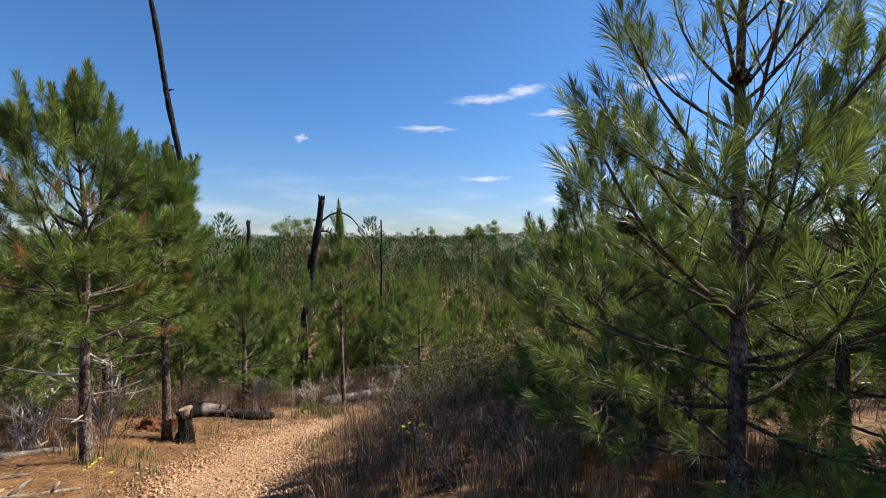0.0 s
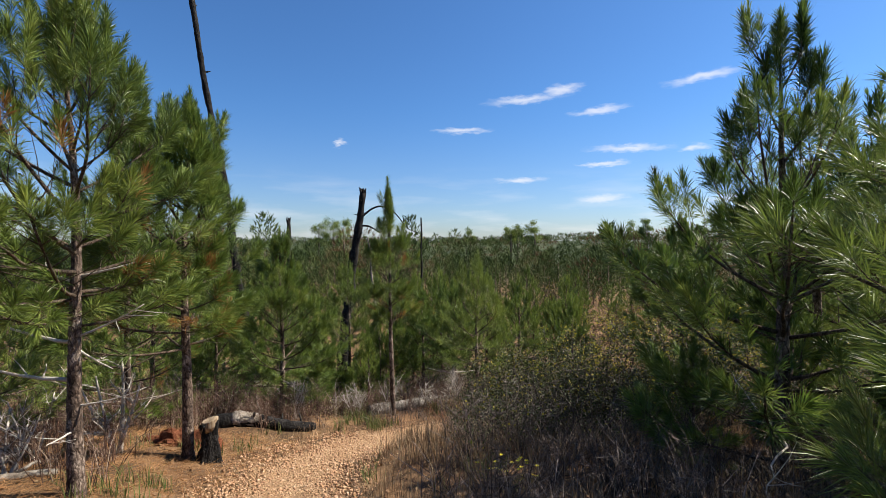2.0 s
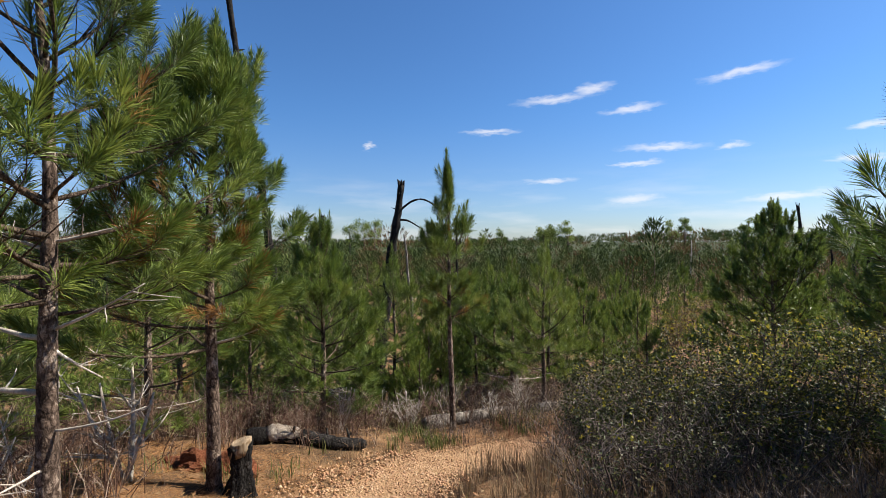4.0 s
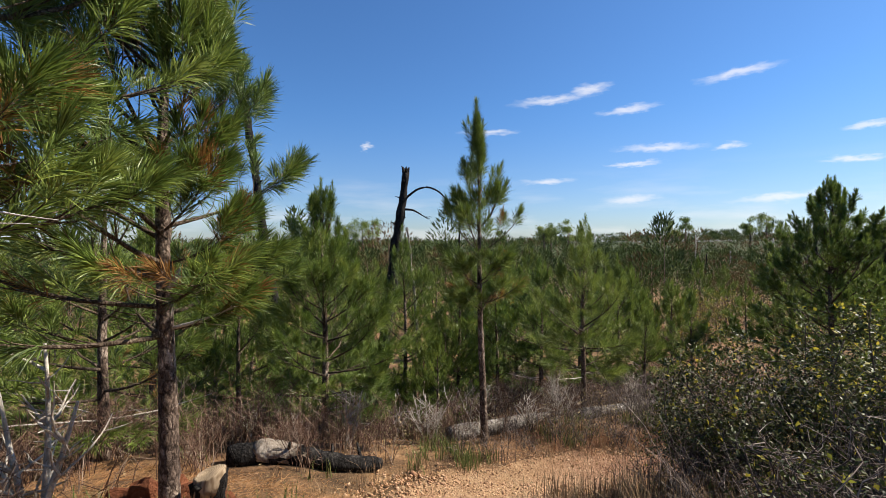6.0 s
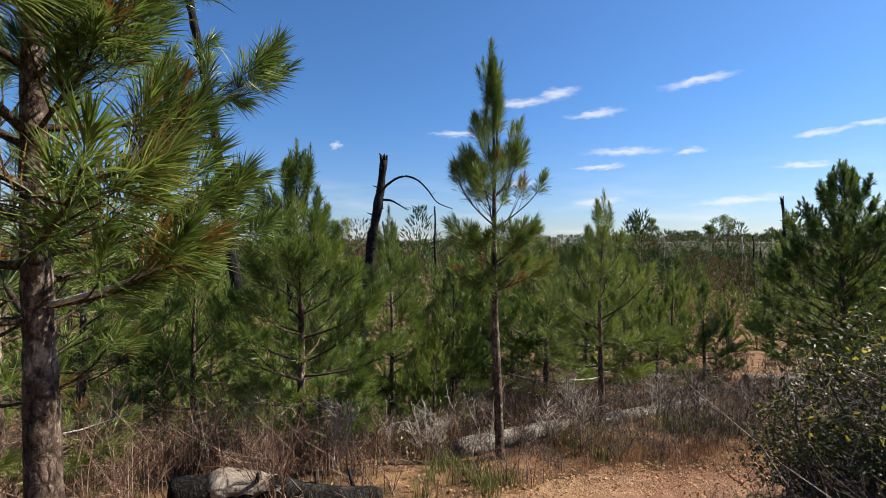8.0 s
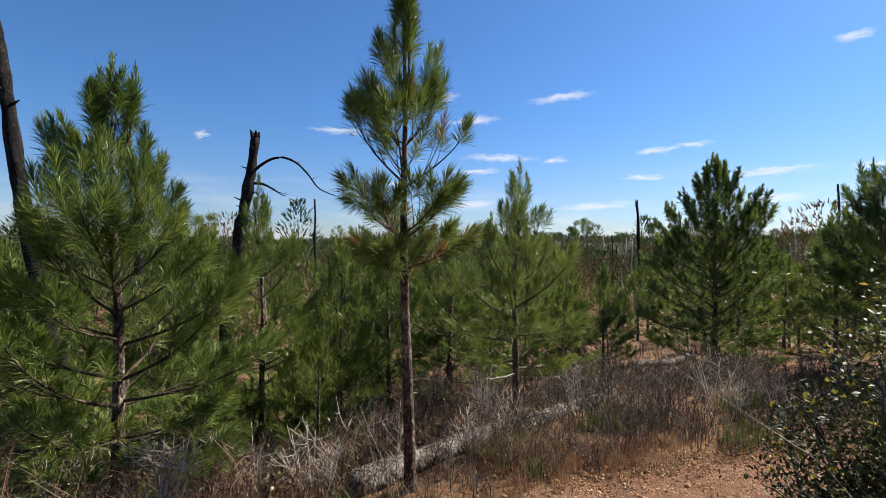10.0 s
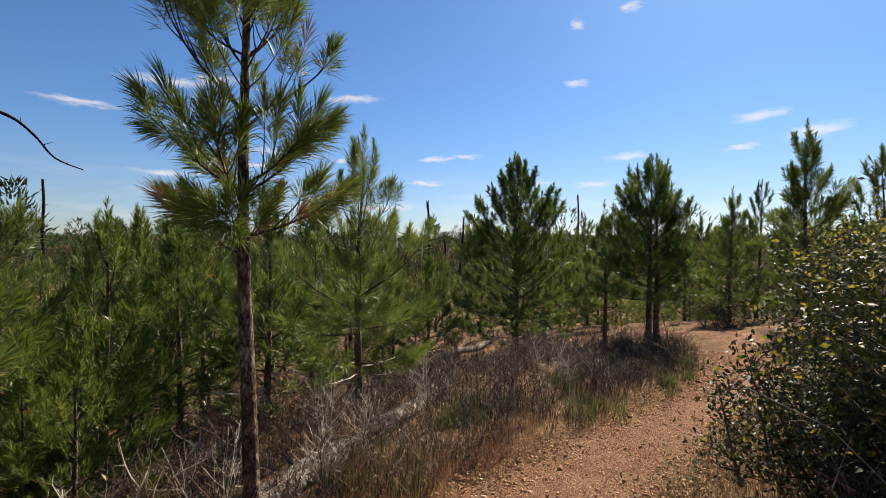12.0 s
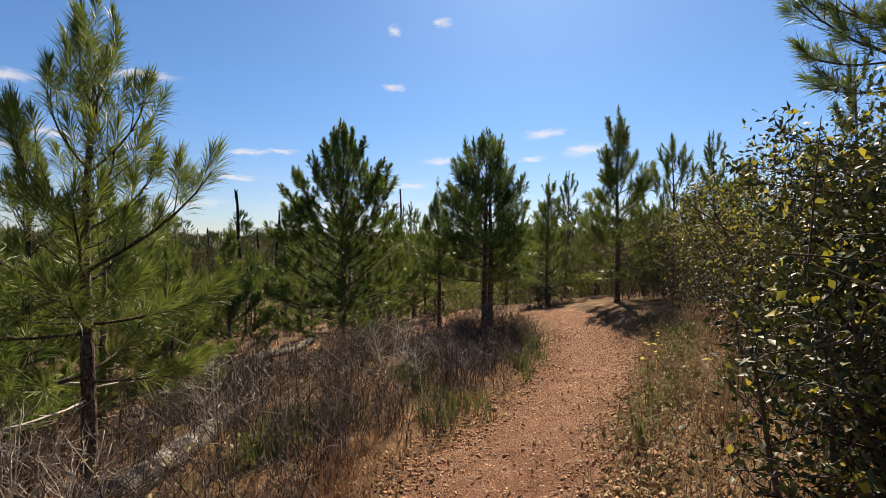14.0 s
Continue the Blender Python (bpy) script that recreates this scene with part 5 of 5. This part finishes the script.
def leafy_shrub(x, y, h, w, seed, label, count=2600, yellow=0.10, bare=0.35, leaf=0.037, leaf_mat=None):
    """A broad-leaved shrub: woody stems, twigs, and leaves gathered on the twigs."""
    rng = np.random.default_rng(seed)
    ob = thing("leafy_shrub", (x, y, gz(x, y) - 0.03), label, "shrub", "leafy shrubs at the bend")
    pts_all = []
    c0, ax = np.array((0, 0, 0.40 * h)), np.array((0.72 * w, 0.72 * w, 0.62 * h))

    def inside(q):
        d = np.linalg.norm((q - c0) / ax, axis=1)[:, None]
        k = np.where(d > 1, (1 + 0.22 * (1 - 1 / np.maximum(d, 1))) / np.maximum(d, 1e-6), 1)
        q = c0 + (q - c0) * k
        q[:, 2] = np.maximum(q[:, 2], 0.0)
        return q

    for i in range(15):
        s = Soup()
        L = h * rng.uniform(0.6, 1.0)
        p, r = bough((rng.normal(0, w * 0.25), rng.normal(0, w * 0.25), 0), rng.uniform(0, 6.28), rng.uniform(0.75, 1.45), L, rng.uniform(-0.2, 0.3), rng, 0.011, 0.2, 8)
        p = inside(p)
        s.add(*tube(p, r, 5))
        for k in range(12):
            j = rng.integers(1, 8)
            bp, br = bough(p[j], rng.uniform(0, 6.28), rng.uniform(-0.3, 1.0), w * rng.uniform(0.2, 0.5), 0.2, rng, 0.0042, 0.35, 5)
            bp = inside(bp)
            s.add(*tube(bp, br, 3, cap=False))
            if rng.random() > bare * 0.5:
                pts_all.append(bp[1:])
            for q in range(2):
                cp, cr = bough(bp[rng.integers(1, 5)], rng.uniform(0, 6.28), rng.uniform(-0.3, 1.0), w * rng.uniform(0.08, 0.22), 0.2, rng, 0.0025, 0.3, 4)
                s.add(*tube(cp, cr, 3, cap=False))
                if rng.random() > bare:
                    pts_all.append(cp[1:])
        part("stem", mesh_from("stem", *s.data(), M_twig, True), ob)
    P = np.concatenate(pts_all)
    c = P[rng.integers(0, len(P), count)] + rng.normal(0, 0.035, (count, 3))
    low = rng.normal(size=(int(count * 0.45), 3))
    low = c0 * 0.9 + unit(low) * ax * rng.uniform(0.55, 1.0, (len(low), 1)) * np.array((1, 1, 0.8))
    c = np.concatenate([c, low[low[:, 2] < 0.75 * h]])
    c = c[c[:, 2] > 0.03]
    hi = np.clip(c[:, 2] / h, 0, 1)
    pick = rng.random(len(c)) < yellow * (0.3 + 2.2 * hi ** 2)
    part("leaves", mesh_from("leaves", *leaves(c[~pick], leaf, leaf * 0.45), leaf_mat or M_leaf), ob, "small rust-brown leaves" if leaf_mat else "small glossy dark-green leaves")
    if pick.sum() > 5:
        part("yellow_leaves", mesh_from("yellow_leaves", *leaves(c[pick], leaf * 1.15, leaf * 0.65), M_leaf_yellow), ob, "yellowing leaves")
    return ob


leafy_shrub(0.16, 7.88, 1.42, 1.18, 1, "dense glossy-leaved shrub at the inside of the bend", 10000, 0.06)
leafy_shrub(1.15, 7.62, 1.50, 1.15, 2, "tall shrub hung with yellowing vine leaves", 8000, 0.13)
leafy_shrub(2.15, 7.68, 1.60, 1.15, 3, "tangled shrub with green and yellow leaves", 8000, 0.13)
leafy_shrub(0.55, 6.85, 0.95, 1.0, 4, "low twiggy shrub with small olive leaves", 2600, 0.06, 0.5, 0.034)
leafy_shrub(-0.35, 6.35, 0.75, 0.8, 5, "low twiggy shrub with small olive leaves", 1700, 0.05, 0.55, 0.032)
leafy_shrub(3.4, 8.2, 1.75, 1.3, 6, "shrub with thin yellow-green leaves", 6000, 0.3)
leafy_shrub(4.9, 8.6, 1.5, 1.3, 7, "shrub with thin yellow-green leaves", 3000, 0.3)
leafy_shrub(6.6, 9.1, 1.6, 1.3, 8, "shrub with thin yellow-green leaves", 3000, 0.35)
leafy_shrub(-0.30, 8.10, 0.80, 0.80, 14, "low dark glossy-leaved shrub at the path edge", 4200, 0.05)
leafy_shrub(0.75, 8.16, 0.88, 0.75, 15, "low dark glossy-leaved shrub at the path edge", 4200, 0.08)
leafy_shrub(1.75, 8.25, 0.85, 0.72, 16, "low leafy shrub at the path edge", 3400, 0.12)
for i, (bx, by, bh) in enumerate([(6.0, 27.0, 2.8), (9.5, 33.0, 3.0), (3.5, 36.0, 3.2), (0.5, 31.0, 2.6), (13.0, 37.0, 3.2), (5.5, 44.0, 3.6), (-3.0, 40.0, 3.0)]):
    leafy_shrub(bx, by, bh, bh * 0.9, 40 + i, "rust-brown oak scrub among distant pines", 3500, 0.2, 0.35, 0.075, M_leaf_brown)
leafy_shrub(13.6, 12.0, 2.6, 2.0, 12, "rust-brown oak scrub beyond the bend", 3000, 0.1, leaf_mat=M_leaf_brown)
leafy_shrub(16.0, 13.2, 2.8, 2.2, 13, "rust-brown oak scrub beyond the bend", 3000, 0.1, leaf_mat=M_leaf_brown)
# added for the shadow band across the end of the trail
leafy_shrub(9.5, 12.7, 0.75, 1.2, 17, "low dark leafy shrub, added for shade at the bend", 3000, 0.08)
leafy_shrub(8.0, 9.7, 1.7, 1.3, 18, "dark leafy shrub beside the trail", 3600, 0.12)
leafy_shrub(9.3, 10.4, 1.9, 1.6, 9, "olive shrub beyond the bend", 3000, 0.3)
leafy_shrub(11.5, 11.2, 2.2, 1.8, 10, "olive shrub beyond the bend", 3000, 0.25)


def gravel():
    """Loose stones on the trail, thickest along the upper stretch."""
    rng = np.random.default_rng(33)
    o = np.array([(1, 0, 0), (-1, 0, 0), (0, 1, 0), (0, -1, 0), (0, 0, 1), (0, 0, -1)], float)
    f = np.array([[0, 2, 4], [2, 1, 4], [1, 3, 4], [3, 0, 4], [2, 0, 5], [1, 2, 5], [3, 1, 5], [0, 3, 5]])
    x, y = rng.uniform(-4.5, 6, 110000), rng.uniform(1.0, 12, 110000)
    d = trail_distance(x, y)
    k = d < 0.85 + rng.normal(0, 0.08, len(x))
    k &= rng.random(len(x)) < np.where(y < 9.2, 0.95, 0.75)
    x, y = x[k][:27000], y[k][:27000]
    n = len(x)
    size = (0.008 + 0.018 * rng.random(n) ** 1.7 + 0.03 * (rng.random(n) < 0.012) * rng.random(n)) * np.where(y > 9.2, 0.72, 1.0)
    v = o[None] * size[:, None, None] * rng.uniform(0.55, 1.2, (n, 6, 3)) + rng.normal(0, 0.25, (n, 6, 3)) * size[:, None, None]
    v[..., 2] *= 0.75
    v += np.stack([x, y, ground_z(x, y) + 0.026], -1)[:, None]
    stuff("trail_gravel", v.reshape(-1, 3), (f[None] + (np.arange(n) * 6)[:, None, None]).reshape(-1, 3), M_stone, "loose orange gravel on the footpath", "gravel")


gravel()


def flower(x, y, seed, h=0.3):
    rng = np.random.default_rng(seed)
    ob = thing("wildflower", (x, y, gz(x, y) - 0.02), "small yellow wildflowers on thin stems", "flower", "yellow wildflowers")
    for i in range(6):
        p, r = bough((rng.normal(0, 0.04), rng.normal(0, 0.04), 0), rng.uniform(0, 6.28), rng.uniform(1.0, 1.5), h * rng.uniform(0.6, 1.1), 0.1, rng, 0.0022, 0.2, 5)
        part("stem", mesh_from("stem", *tube(p, r, 4), M_grass_green), ob)
        pet = Soup()
        e = p[-1]
        for k in range(7):
            a = 6.283 * k / 7
            c, t = np.array((math.cos(a), math.sin(a), 0.25)), np.array((-math.sin(a), math.cos(a), 0))
            pet.add([e, e + c * 0.010 + t * 0.006, e + c * 0.021, e + c * 0.010 - t * 0.006], [[0, 1, 2], [0, 2, 3]])
        part("bloom", mesh_from("bloom", *pet.data(), M_flower), ob, "small yellow bloom")


for i, (fx, fy) in enumerate([(-0.35, 5.1), (-0.45, 4.98), (-0.28, 5.22), (-0.15, 5.0), (-3.3, 4.3), (2.6, 9.25), (3.2, 9.3)]):
    flower(fx, fy, 300 + i)


def dead_seedling(x, y):
    """A spray of orange dead needles close to the ground."""
    rng = np.random.default_rng(8)
    ob = thing("dead_seedling", (x, y, gz(x, y)), "orange dead pine seedling on dark litter", "seedling")
    rows = [((0, 0, 0.0), unit((rng.normal(0, 0.5), rng.normal(0, 0.5), 1)), 0.12, 1.15) for _ in range(4)]
    part("needles", mesh_from("needles", *needles(rows, rng, 70, 0.22, 0.004, True, (85, 25)), M_needle_dead), ob)
    part("stem", mesh_from("stem", *tube([(0, 0, -0.02), (0, 0, 0.1)], [0.008, 0.004], 5), M_limb), ob)


dead_seedling(1.87, 3.72)
dead_seedling(1.35, 4.10)
